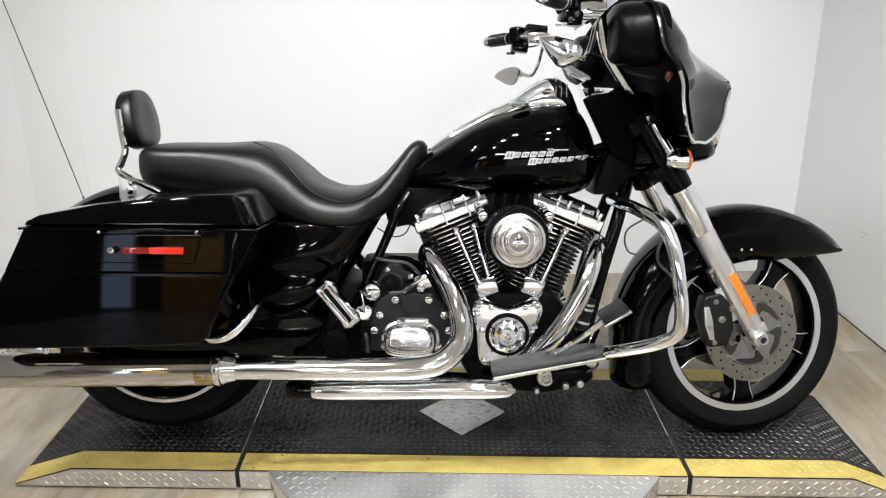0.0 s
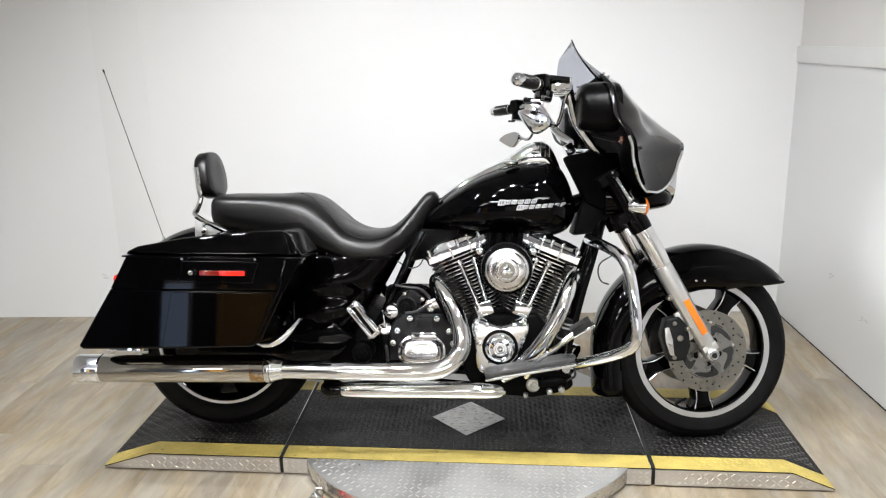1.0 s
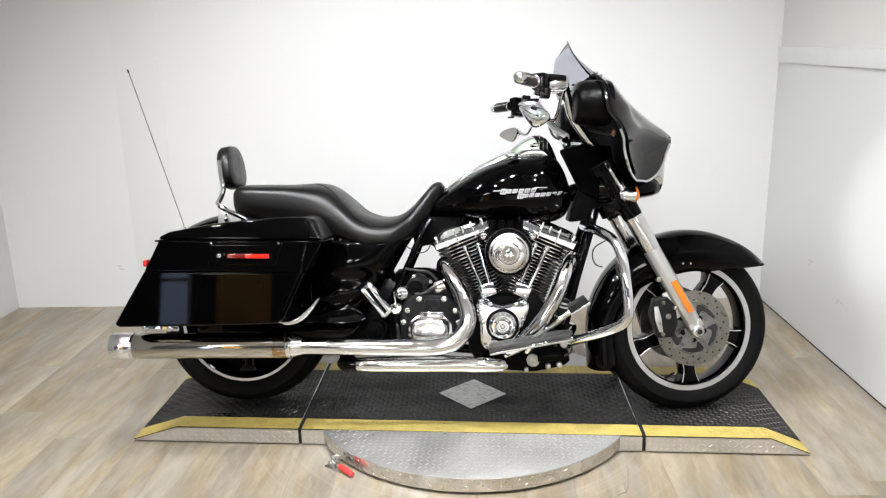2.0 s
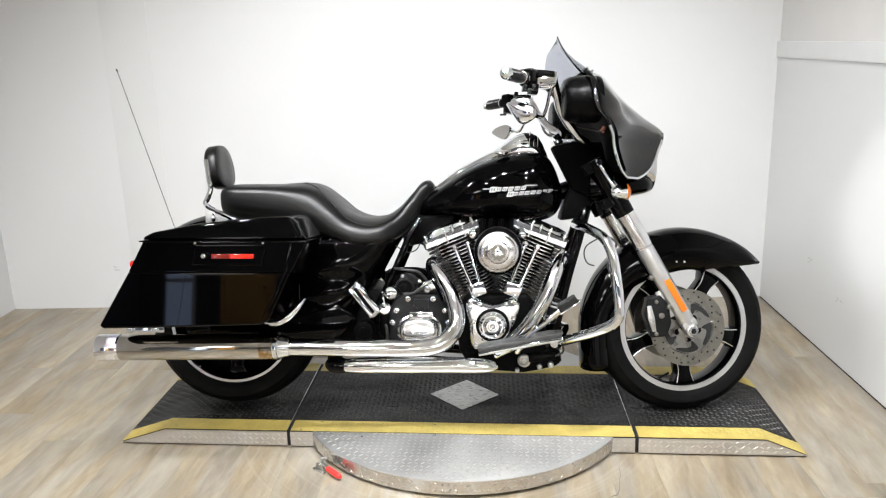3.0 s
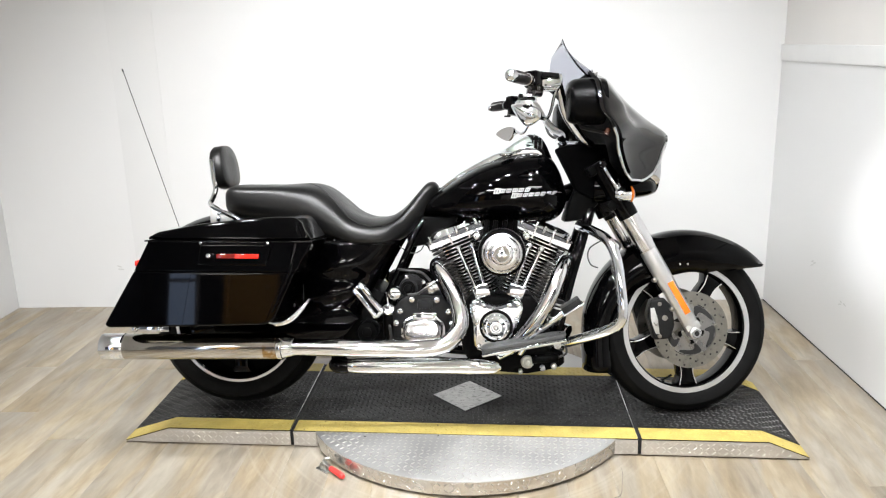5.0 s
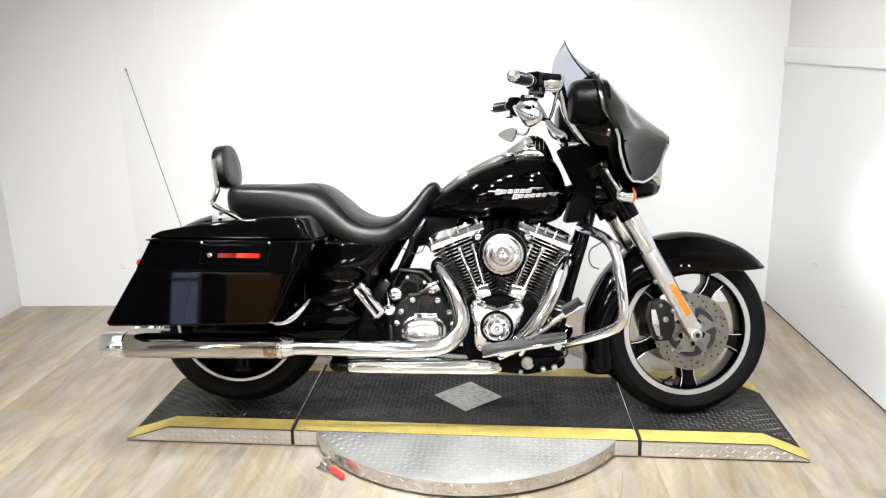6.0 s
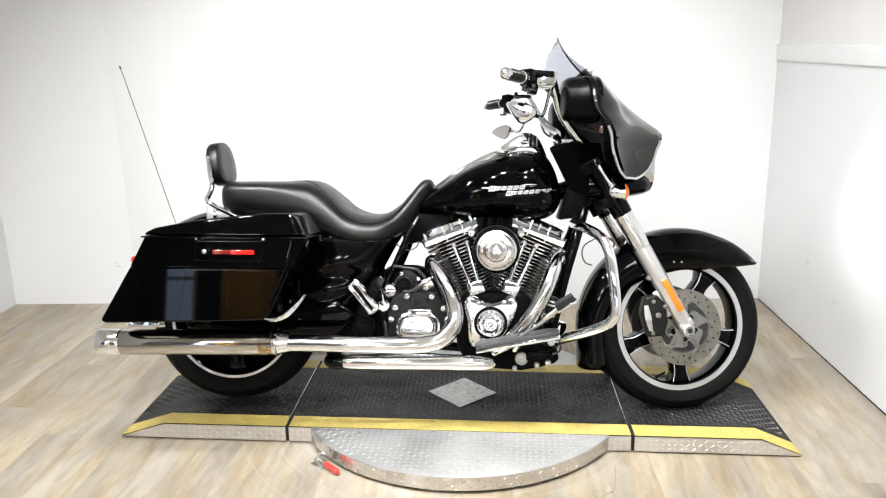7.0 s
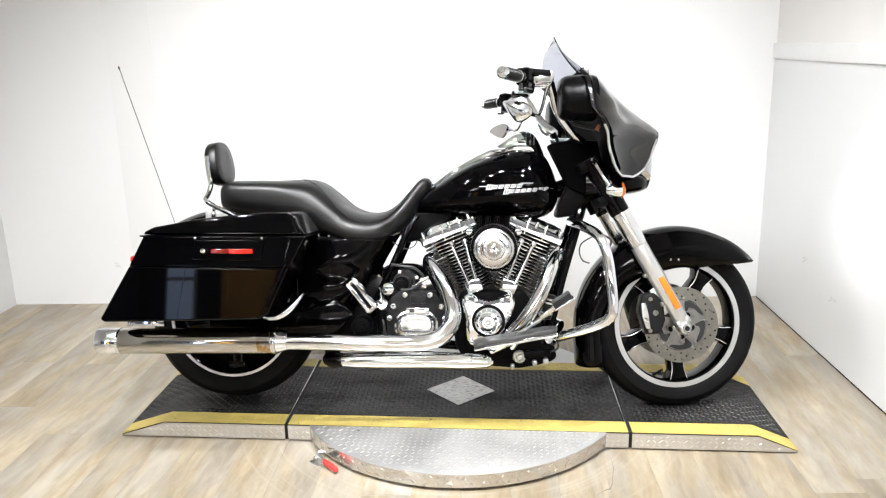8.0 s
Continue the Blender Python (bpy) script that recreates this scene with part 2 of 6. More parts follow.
    nt.links.new(comb.outputs[0], arcs.inputs["Vector"])
    cut = nt.nodes.new("ShaderNodeMapRange")
    cut.inputs["From Min"].default_value, cut.inputs["From Max"].default_value = 0.50, 0.70
    nt.links.new(arcs.outputs["Fac"], cut.inputs["Value"])
    amount = nt.nodes.new("ShaderNodeMath")
    amount.operation = "MULTIPLY"
    nt.links.new(cut.outputs["Result"], amount.inputs[0])
    nt.links.new(band.outputs["Result"], amount.inputs[1])
    soft_amount = nt.nodes.new("ShaderNodeMath")
    soft_amount.operation = "MULTIPLY"
    soft_amount.inputs[1].default_value = 0.5
    nt.links.new(amount.outputs[0], soft_amount.inputs[0])
    scuff = nt.nodes.new("ShaderNodeMix")
    scuff.data_type = "RGBA"
    scuff.inputs[7].default_value = (0.34, 0.31, 0.255, 1)
    nt.links.new(soft_amount.outputs[0], scuff.inputs[0])
    nt.links.new(hue.outputs[2], scuff.inputs[6])
    # thin dark scratches inside the same band
    scratch = nt.nodes.new("ShaderNodeTexNoise")
    scratch.inputs["Scale"].default_value, scratch.inputs["Detail"].default_value = 2.6, 3
    scratch.inputs["Distortion"].default_value = 0.5
    nt.links.new(geo.outputs["Position"], scratch.inputs["Vector"])
    gap = nt.nodes.new("ShaderNodeMath")
    gap.operation = "COMPARE"
    gap.inputs[1].default_value, gap.inputs[2].default_value = 0.53, 0.0022
    nt.links.new(scratch.outputs["Fac"], gap.inputs[0])
    patchy = nt.nodes.new("ShaderNodeMapRange")
    patchy.inputs["From Min"].default_value, patchy.inputs["From Max"].default_value = 0.50, 0.56
    nt.links.new(slow.outputs["Fac"], patchy.inputs["Value"])
    line = nt.nodes.new("ShaderNodeMath")
    line.operation = "MULTIPLY"
    nt.links.new(gap.outputs[0], line.inputs[0])
    nt.links.new(patchy.outputs["Result"], line.inputs[1])
    line_band = nt.nodes.new("ShaderNodeMath")
    line_band.operation = "MULTIPLY"
    nt.links.new(line.outputs[0], line_band.inputs[0])
    nt.links.new(band.outputs["Result"], line_band.inputs[1])
    marked = nt.nodes.new("ShaderNodeMix")
    marked.data_type = "RGBA"
    marked.inputs[7].default_value = (0.085, 0.075, 0.060, 1)
    nt.links.new(line_band.outputs[0], marked.inputs[0])
    nt.links.new(scuff.outputs[2], marked.inputs[6])
    nt.links.new(marked.outputs[2], b.inputs["Base Color"])
    b.inputs["Roughness"].default_value = 0.38
    bp = nt.nodes.new("ShaderNodeBump")
    bp.inputs["Strength"].default_value, bp.inputs["Distance"].default_value = 0.15, 0.001
    nt.links.new(grain.outputs["Fac"], bp.inputs["Height"])
    nt.links.new(bp.outputs["Normal"], b.inputs["Normal"])
    return m


PLANK = plank_material()
PANEL_GLOW = emitter("fill_panel_glow", (1.0, 0.98, 0.95), 58.0)
SKY_PANE = emitter("daylight_pane", (0.45, 0.62, 0.95), 3.6)
DOOR_WOOD = material("brown_door_wood", (0.74, 0.42, 0.10), 0.45, vary=0.25, scale=8, stretch=(8, 8, 1))

# ---- mesh helpers ----


def finish(bm, name, mat, smooth=35):
    bmesh.ops.recalc_face_normals(bm, faces=bm.faces[:])
    me = bpy.data.meshes.new(name)
    bm.to_mesh(me)
    bm.free()
    for m in (mat if isinstance(mat, (list, tuple)) else [mat]):
        me.materials.append(m)
    for p in me.polygons:
        p.use_smooth = True
    me.set_sharp_from_angle(angle=radians(smooth))
    return me


def part(name, bm, mat, parent, label="", smooth=35):
    ob = new(name, finish(bm, name, mat, smooth))
    ob.parent = parent
    if label:
        ob["label"] = label
    return ob


def thing(name, at, label, category, group="", kind=""):
    ob = new(name)
    ob.empty_display_size = 0.1
    ob.matrix_basis = at
    return tagged(ob, label, category, group, kind)


def structure(name, bm, mat, label, category, at=None):
    ob = new(name, finish(bm, name, mat))
    if at is not None:
        ob.matrix_basis = at
    return tagged(ob, label, category, kind="structure")


def smooth_line(pts, n=8):
    """Catmull-Rom through the points (tuples of any size)."""
    p = [np.array(q, float) for q in pts]
    p = [2 * p[0] - p[1]] + p + [2 * p[-1] - p[-2]]
    out = []
    for i in range(1, len(p) - 2):
        for k in range(n):
            u = k / n
            a, b, c, d = p[i - 1], p[i], p[i + 1], p[i + 2]
            out.append(0.5 * (2 * b + (c - a) * u + (2 * a - 5 * b + 4 * c - d) * u * u + (3 * b - a - 3 * c + d) * u ** 3))
    out.append(p[-2])
    return out


def skin(bm, rings, caps=True, closed=True, mat=0):
    """Faces between rings of equal length."""
    vs = [[bm.verts.new(tuple(v)) for v in r] for r in rings]
    n = len(vs[0])
    for a, b in zip(vs, vs[1:]):
        for i in range(n if closed else n - 1):
            f = bm.faces.new((a[i], a[(i + 1) % n], b[(i + 1) % n], b[i]))
            f.material_index = mat
    if caps:
        for r in (vs[0], vs[-1]):
            try:
                bm.faces.new(r).material_index = mat
            except ValueError:
                pass
    return bm


def tube(pts, r, seg=14, n=8, bm=None, flat=1.0, mat=0):
    """A pipe through the points; r: one radius or one for each point; flat: its height over its width."""
    bm = bm or bmesh.new()
    rr = r if isinstance(r, (list, tuple)) else [r] * len(pts)
    line = smooth_line([(*p, q) for p, q in zip(pts, rr)], n) if n > 1 else [np.array((*p, q), float) for p, q in zip(pts, rr)]
    c = [Vector(l[:3]) for l in line]
    rings = []
    up = None
    for i in range(len(c)):
        t = (c[min(i + 1, len(c) - 1)] - c[max(i - 1, 0)]).normalized()
        if up is None:
            up = Vector((0, 0, 1)) if abs(t.z) < 0.9 else Vector((1, 0, 0))
        side = t.cross(up).normalized()
        up = side.cross(t).normalized()
        rad = max(float(line[i][3]), 1e-4)
        rings.append([c[i] + rad * (math.cos(a) * side + flat * math.sin(a) * up) for a in (2 * math.pi * k / seg for k in range(seg))])
    return skin(bm, rings, mat=mat)


def lathe(profile, at, seg=40, bm=None, mat=0):
    """Turns (radius, height) points round the local z axis of at."""
    bm = bm or bmesh.new()
    rings = []
    for rad, h in profile:
        rings.append([at @ Vector((max(rad, 1e-4) * math.cos(2 * math.pi * k / seg), max(rad, 1e-4) * math.sin(2 * math.pi * k / seg), h)) for k in range(seg)])
    return skin(bm, rings, mat=mat)


def cyl(a, b, r, seg=20, bevel=0.0, bm=None, mat=0):
    a, b = Vector(a), Vector(b)
    m = Matrix.Translation(a) @ (b - a).to_track_quat("Z", "Y").to_matrix().to_4x4()
    l = (b - a).length
    e = min(bevel, r * 0.6, l * 0.45)
    prof = [(0, 0), (r - e, 0), (r - e * 0.3, e * 0.3), (r, e), (r, l - e), (r - e * 0.3, l - e * 0.3), (r - e, l), (0, l)] if e else [(0, 0), (r, 0), (r, l), (0, l)]
    return lathe(prof, m, seg, bm, mat)


def box(size, at=None, bevel=0.0, bm=None, segs=2, mat=0):
    own = bm is None
    b2 = bmesh.new()
    bmesh.ops.create_cube(b2, size=1.0, matrix=Matrix.Diagonal((*size, 1)))
    if bevel:
        bmesh.ops.bevel(b2, geom=b2.edges[:], offset=bevel, segments=segs, affect="EDGES", profile=0.7)
    if at is not None:
        bmesh.ops.transform(b2, matrix=at, verts=b2.verts[:])
    for f in b2.faces:
        f.material_index = mat
    if own:
        return b2
    return merge(bm, b2)


def merge(bm, other):
    me = bpy.data.meshes.new("joined")
    other.to_mesh(me)
    other.free()
    bm.from_mesh(me)
    bpy.data.meshes.remove(me)
    return bm


def prism(outline, y0, y1, bevel=0.0, segs=3, smooth=0):
    """An outline of (x, z) points, in order, drawn out from y0 to y1, its edges rounded."""
    pts = [tuple(p) for p in smooth_line(list(outline) + [outline[0]], smooth)][:-1] if smooth else list(outline)
    bm = bmesh.new()
    a = [bm.verts.new((x, y0, z)) for x, z in pts]
    f = bm.faces.new(a)
    r = bmesh.ops.extrude_face_region(bm, geom=[f])
    bmesh.ops.translate(bm, vec=(0, y1 - y0, 0), verts=[v for v in r["geom"] if isinstance(v, bmesh.types.BMVert)])
    bmesh.ops.recalc_face_normals(bm, faces=bm.faces[:])
    if bevel:
        edges = [e for e in bm.edges if e.calc_face_angle(0) > 0.6]
        bmesh.ops.bevel(bm, geom=edges, offset=bevel, segments=segs, affect="EDGES", profile=0.6)
    return bm


def oval(n, a, b, e=2.0):
    """Points of a superellipse with half axes a, b."""
    out = []
    for k in range(n):
        t = 2 * math.pi * k / n
        c, s = math.cos(t), math.sin(t)
        out.append((a * math.copysign(abs(c) ** (2 / e), c), b * math.copysign(abs(s) ** (2 / e), s)))
    return out


def body(stations, n=36, e=2.4, fine=5, belly=0.0):
    """A form along x: stations of (x, top, bottom, half width) and, if need be, a belly of their own; belly moves the widest line down."""
    bm = bmesh.new()
    rings = []
    for x, top, bot, hw, *own in smooth_line(stations, fine):
        sag = own[0] if own else belly
        zc, hh = (top + bot) / 2, max((top - bot) / 2, 0.002)
        ring = []
        for y, z in oval(n, max(hw, 0.002), hh, e):
            zz = z / hh
            ring.append((x, y, zc + z - sag * hh * (1 - zz * zz)))
        rings.append(ring)
    return skin(bm, rings)


def turned(bm, m):
    bmesh.ops.transform(bm, matrix=m, verts=bm.verts[:])
    return bm


# ---- the room ----
ROOM = pose(1.466, 1.466, 0, 0, 0, 3.4)     # its origin is the far right corner; -x runs along the back wall, -y towards the showroom
BACK = 3.99


def scuff(wall, place, along, strokes):
    """A faint rubbed mark: short, thin, overlapping strokes on a wall's face."""
    rng = random.Random(strokes)
    bm = bmesh.new()
    for k in range(strokes):
        u, v = rng.uniform(-0.022, 0.022), rng.uniform(-0.012, 0.012)
        stroke = turned(prism(oval(14, rng.uniform(0.006, 0.016), rng.uniform(0.002, 0.004)), -0.0004 - 0.0001 * k, 0.001), pose(u, 0, v, 0, rng.uniform(-40, 40), 0))
        merge(bm, stroke)
    part("scuff", turned(bm, place @ pose(0, 0, 0, 0, 0, along)), SCUFF, wall)


def room():
    w = 0.12
    h = 3.2
    back = structure("wall_back", box((BACK + 2 * w, w, h), pose(-BACK / 2, w / 2, h / 2)), WALL, "glossy white panelled back wall, plain and bright", "wall", ROOM)
    structure("wall_left", box((w, 3.4, h), pose(-BACK - w / 2, -1.7, h / 2)), WALL, "white side wall of the display bay", "wall", ROOM)
    side = structure("wall_right", box((w, 3.6, 1.26), pose(w / 2, -1.8, 0.63)), WALL, "glossy white lower side wall under a rail", "wall", ROOM)
    structure("wall_right_upper", box((0.06, 3.6, h - 1.26), pose(0.006 + 0.03, -1.8, 1.26 + (h - 1.26) / 2)), WALL_UPPER, "beige-grey painted upper side wall above the rail", "wall", ROOM)
    structure("trim", box((0.012, 3.6, 0.074), pose(-0.002, -1.8, 1.253), 0.003), TRIM, "white painted chair rail along the side wall", "trim", ROOM)
    # Greyer strip stands in for a soft upright band of shade
    structure("wall_shade_strip", box((0.235, 0.0024, h), pose(-3.187, -0.0002, h / 2), 0.0008), STRIP, "slightly greyer strip drawn for a soft band of shade on the back wall", "wall", ROOM)
    # Black strip painted in for the shadow line where wall meets floor
    structure("wall_foot_shadow", box((0.004, 3.5, 0.004), pose(-0.002, -1.76, 0.002), 0.001), DARKGAP, "thin black strip for the shadow gap along the foot of the wall", "trim", ROOM)
    scuff(back, pose(-3.407, 0, 0.221), 0, 5)
    scuff(side, pose(0, -0.553, 0.350), -90, 4)
    scuff(side, pose(0, -0.860, 0.270), -90, 3)
    # the showroom round the bay, unseen; white walls and dark top shape reflections
    structure("wall_showroom_left", box((w, 7.0, h), pose(-7.5, -6.9, h / 2)), ROOM_PAINT, "plain charcoal showroom wall", "wall", ROOM)
    structure("wall_showroom_right", box((w, 7.0, h), pose(4.0, -6.9, h / 2)), REFLECTOR_WHITE, "unseen white showroom wall that brightens reflections", "wall", ROOM)
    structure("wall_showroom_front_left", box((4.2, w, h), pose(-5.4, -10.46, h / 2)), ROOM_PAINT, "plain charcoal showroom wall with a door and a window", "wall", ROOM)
    structure("wall_showroom_front_right", box((7.3, w, 1.60), pose(0.35, -10.46, 0.80)), REFLECTOR_WHITE, "unseen white lower showroom wall, reflected in the chrome", "wall", ROOM)
    structure("wall_showroom_front_upper", box((7.3, w, h - 1.60), pose(0.35, -10.46, 1.60 + (h - 1.60) / 2)), ROOM_PAINT, "unseen charcoal upper showroom wall, darkens the chrome's reflections", "wall", ROOM)
    structure("wall_return_left", box((3.4, w, h), pose(-5.8, -3.34, h / 2)), ROOM_PAINT, "plain charcoal showroom wall beside the bay", "wall", ROOM)
    structure("wall_return_right", box((3.84, w, h), pose(2.04, -3.54, h / 2)), REFLECTOR_WHITE, "unseen white showroom wall beside the bay that brightens reflections", "wall", ROOM)
    structure("ceiling", box((12.2, 11.2, 0.1), pose(-1.75, -5.2, h + 0.05)), CEILING, "plain off-white painted ceiling", "ceiling", ROOM)


room()


def spotlight(x, y, target, power, cone=108, z=2.75, size=0.06):
    """A black can light hung from the ceiling, with its lamp in the can's mouth."""
    eye = ROOM @ Vector((x, y, z))
    at = look(eye, target)
    t = thing("spotlight", at, "unseen black can spotlight hung from the ceiling", "spotlight", "ceiling spotlights")
    part("can", lathe([(0.055, -0.012), (0.060, -0.012), (0.060, 0.10), (0.045, 0.13), (0.0, 0.132), (0.0, 0.128), (0.042, 0.126), (0.055, 0.098), (0.055, -0.012)], Matrix(), 28), POWDER, t)
    part("stem", cyl((0, 0, 0.13), at.inverted() @ Vector((eye.x, eye.y, 3.2)), 0.007, 10), POWDER, t)
    lamp = bpy.data.lights.new("spot_lamp", "SPOT")
    lamp.energy, lamp.color = power, LAMP_COLOR
    lamp.spot_size, lamp.spot_blend, lamp.shadow_soft_size = radians(cone), 0.9, size
    o = new("spot_lamp", lamp)
    o.parent = t
    o.matrix_basis = pose(0, 0, -0.016)
    return t


for lx, ly, tx in ((-3.3, -2.6, -0.85), (-3.0, -2.2, -0.65), (-2.1, -2.6, -0.35), (-1.8, -2.2, -0.1), (-1.0, -2.6, 0.30), (-0.75, -2.2, 0.85), (-2.6, -3.6, -0.6), (-0.9, -3.6, 0.4)):
    spotlight(lx, ly, (tx, 0.15 if ly > -3 else -0.35, 0.45), LAMP)


# Unseen narrow spot, added to make the bright patch on the right wall
spotlight(-2.4, -2.9, (1.50, 0.30, 0.73), 260, cone=11, size=0.03)


def fill_panel(x, y):
    """An unseen glowing panel, added to brighten the showroom and the chrome's reflections."""
    t = thing("fill_light_panel", ROOM @ pose(x, y, 3.19), "unseen square fill light with a glowing diffuser", "ceiling light", "showroom ceiling lights")
    part("housing", box((0.64, 0.64, 0.03), None, 0.005), TRIM, t)
    part("diffuser", box((0.58, 0.58, 0.01), pose(0, 0, -0.018), 0.003), PANEL_GLOW, t)


for lx, ly in ((-5.2, -8.3), (-2.6, -8.3), (0.2, -8.3), (2.4, -6.5), (-1.3, -9.75), (1.2, -9.75), (-2.9, -9.75), (-6.1, -9.3)):
    fill_panel(lx, ly)


def showroom_openings():
    y = -10.4
    w = thing("window_1", ROOM @ pose(-6.78, y, 0), "tall narrow two-pane window with bluish daylight behind", "window", kind="structure")
    part("window_frame", box((0.48, 0.05, 2.2), pose(0, 0.025, 1.1), 0.006), TRIM, w)
    part("pane", box((0.40, 0.012, 1.02), pose(0, 0.056, 0.56)), SKY_PANE, w)
    part("pane", box((0.40, 0.012, 1.02), pose(0, 0.056, 1.64)), SKY_PANE, w)
    d = thing("door_1", ROOM @ pose(-5.72, y, 0), "closed brown wooden door in a frame", "door", kind="structure")
    part("door_leaf", box((0.66, 0.045, 2.05), pose(0, 0.025, 1.03), 0.004), DOOR_WOOD, d)
    for e in (-0.37, 0.37):
        part("door_frame", box((0.08, 0.06, 2.13), pose(e, 0.03, 1.065), 0.004), DOOR_WOOD, d)
    part("door_handle", cyl((0.26, 0.05, 1.0), (0.26, 0.11, 1.0), 0.02, 16, 0.004), BRUSHED, d)


showroom_openings()

# ---- the turntable ----
TX0, TX1, GAP0, GAP1, K0, K1 = -1.178, 1.147, -0.572, 0.605, -1.015, 1.017
TY0, TY1, DECK_Z = -0.19, 0.39, 0.06
CENTRE = (0.015, 0.112)


def deck_section(x0, x1, ramp):
    """One length of the deck; ramp: -1 or 1 where its outer end slopes to the floor."""
    lo = 0.004
    if ramp < 0:
        prof = [(TX0, lo), (x1, lo), (x1, DECK_Z), (K0, DECK_Z), (TX0, lo + 0.004)]
    elif ramp > 0:
        prof = [(x0, lo), (TX1, lo), (TX1, lo + 0.004), (K1, DECK_Z), (x0, DECK_Z)]
    else:
        prof = [(x0, lo), (x1, lo), (x1, DECK_Z), (x0, DECK_Z)]
    return prof


def deck_height(x):
    if x < K0:
        return 0.008 + (DECK_Z - 0.008) * (x - TX0) / (K0 - TX0)
    if x > K1:
        return 0.008 + (DECK_Z - 0.008) * (TX1 - x) / (TX1 - K1)
    return DECK_Z


def strip(x0, x1, y0, y1, lift):
    """A thin painted layer that follows the deck's top."""
    xs = sorted({x0, x1, *[k for k in (K0, K1) if x0 < k < x1]})
    bm = bmesh.new()
    rings = []
    for x in xs:
        z = deck_height(x)
        rings.append([(x, y0, z + lift), (x, y1, z + lift), (x, y1, z - 0.001), (x, y0, z - 0.001)])
    return skin(bm, rings)


def lugs(places, length, width, height):
    """Raised treads: elongated lozenges at (x, y, z, angle, tilt about y)."""
    verts, faces = [], []
    for x, y, z, ang, up, right in places:
        i = len(verts)
        u = math.cos(ang) * right + math.sin(ang) * up
        v = -math.sin(ang) * right + math.cos(ang) * up
        nrm = right.cross(up)
        c = Vector((x, y, z))
        verts += [c - u * length / 2, c - v * width / 2, c + u * length / 2, c + v * width / 2,
                  c - u * length * 0.22 + nrm * height, c + u * length * 0.22 + nrm * height]
        faces += [(i, i + 1, i + 4), (i + 1, i + 5, i + 4), (i + 1, i + 2, i + 5), (i + 2, i + 3, i + 5), (i + 3, i + 4, i + 5), (i + 3, i, i + 4)]
    bm = bmesh.new()
    vs = [bm.verts.new(v) for v in verts]
    for f in faces:
        bm.faces.new([vs[k] for k in f])
    return bm


def turntable():
    t = thing("turntable", Matrix(), "black three-part motorcycle turntable with yellow edges and diamond-plate skirts", "turntable")
    right, ahead, up = Vector((1, 0, 0)), Vector((0, 1, 0)), Vector((0, 0, 1))
    askew = Matrix(((1, -0.040, 0, -0.040 * 0.19), (0, 1, 0, 0), (0, 0, 1, 0), (0, 0, 0, 1)))     # the ends and joints are not quite square to its front
    for x0, x1, ramp in ((TX0, GAP0 - 0.006, -1), (GAP0 + 0.006, GAP1 - 0.006, 0), (GAP1 + 0.006, TX1, 1)):
        d = part("deck_section", turned(prism(deck_section(x0, x1, ramp), TY0, TY1), askew), [DECK], t, "black coated deck section")
        for y0, y1 in ((TY0, TY0 + 0.076), (TY1 - 0.076, TY1)):
            part("yellow_edge", turned(strip(x0 + 0.001, x1 - 0.001, y0 + 0.0005, y1, 0.0015), askew), YELLOW, d, "yellow painted safety edge")
        # treads in crossed pairs
        pl = []
        pitch, worn = 0.0178, []
        nx, ny = int((x1 - x0) / pitch), int((TY1 - TY0 - 0.16) / pitch)
        for i in range(nx):
            for j in range(ny):
                x, y = x0 + (i + 0.7) * pitch, TY0 + 0.086 + (j + 0.5) * pitch
                if abs(x - CENTRE[0]) + abs(y - CENTRE[1]) < 0.137 or x > x1 - 0.012:
                    continue
                rubbed = math.sin(5.1 * x + 1.3) + math.sin(9.7 * y - 2.2 * x) + 0.6 * math.sin(23 * x + 17 * y) > 1.0 + 14 * (y + 0.02)
                (worn if rubbed else pl).append((x, y, deck_height(x) + 0.0002, radians(45 if (i + j) % 2 else -45), ahead, right))
        tagged(part("tread", turned(lugs(pl, 0.0190, 0.0064, 0.0022), askew), TREAD_BLACK, d), kind="stuff")
        tagged(part("worn_tread", turned(lugs(worn, 0.0175, 0.0056, 0.0011), askew), TREAD_BLACK, d), kind="stuff")
        # the same treads under the yellow paint
        pl = []
        for y0 in (TY0 + 0.012, TY1 - 0.066):
            for i in range(nx):
                for j in range(4):
                    pl.append((x0 + (i + 0.7) * pitch, y0 + j * pitch, deck_height(x0 + (i + 0.7) * pitch) + 0.0014, radians(45 if (i + j) % 2 else -45), ahead, right))
        tagged(part("painted_tread", turned(lugs(pl, 0.0185, 0.0062, 0.0012), askew), YELLOW, d), kind="stuff")
        # diamond-plate skirt with the same outline
        prof = deck_section(x0, x1, ramp)
        zoff = [(x, max(0.006, z - 0.003)) for x, z in prof]
        part("skirt", prism(zoff, TY0 - 0.004, TY0 - 0.0005), PLATE, d, "diamond-plate aluminium skirt")
        pl = []
        p2 = 0.0200
        for i in range(int((x1 - x0) / p2)):
            for j in range(3):
                x = x0 + (i + 0.6) * p2
                z = 0.0155 + j * 0.0160
                if z < deck_height(x) - 0.010 and abs(x - CENTRE[0]) > (0.50 if not ramp else -1):
                    pl.append((x, TY0 - 0.0042, z, radians(40 if (i + j) % 2 else -40), up, right))
        tagged(part("skirt_tread", lugs(pl, 0.0185, 0.0038, 0.0013), LUG, d), kind="stuff")
    for gx in (GAP0, GAP1):
        part("joint_strip", turned(box((0.0020, TY1 - TY0 - 0.02, 0.003), pose(gx - 0.0065, (TY0 + TY1) / 2, DECK_Z - 0.0005)), askew), BRUSHED, t, "bare metal joint edge")
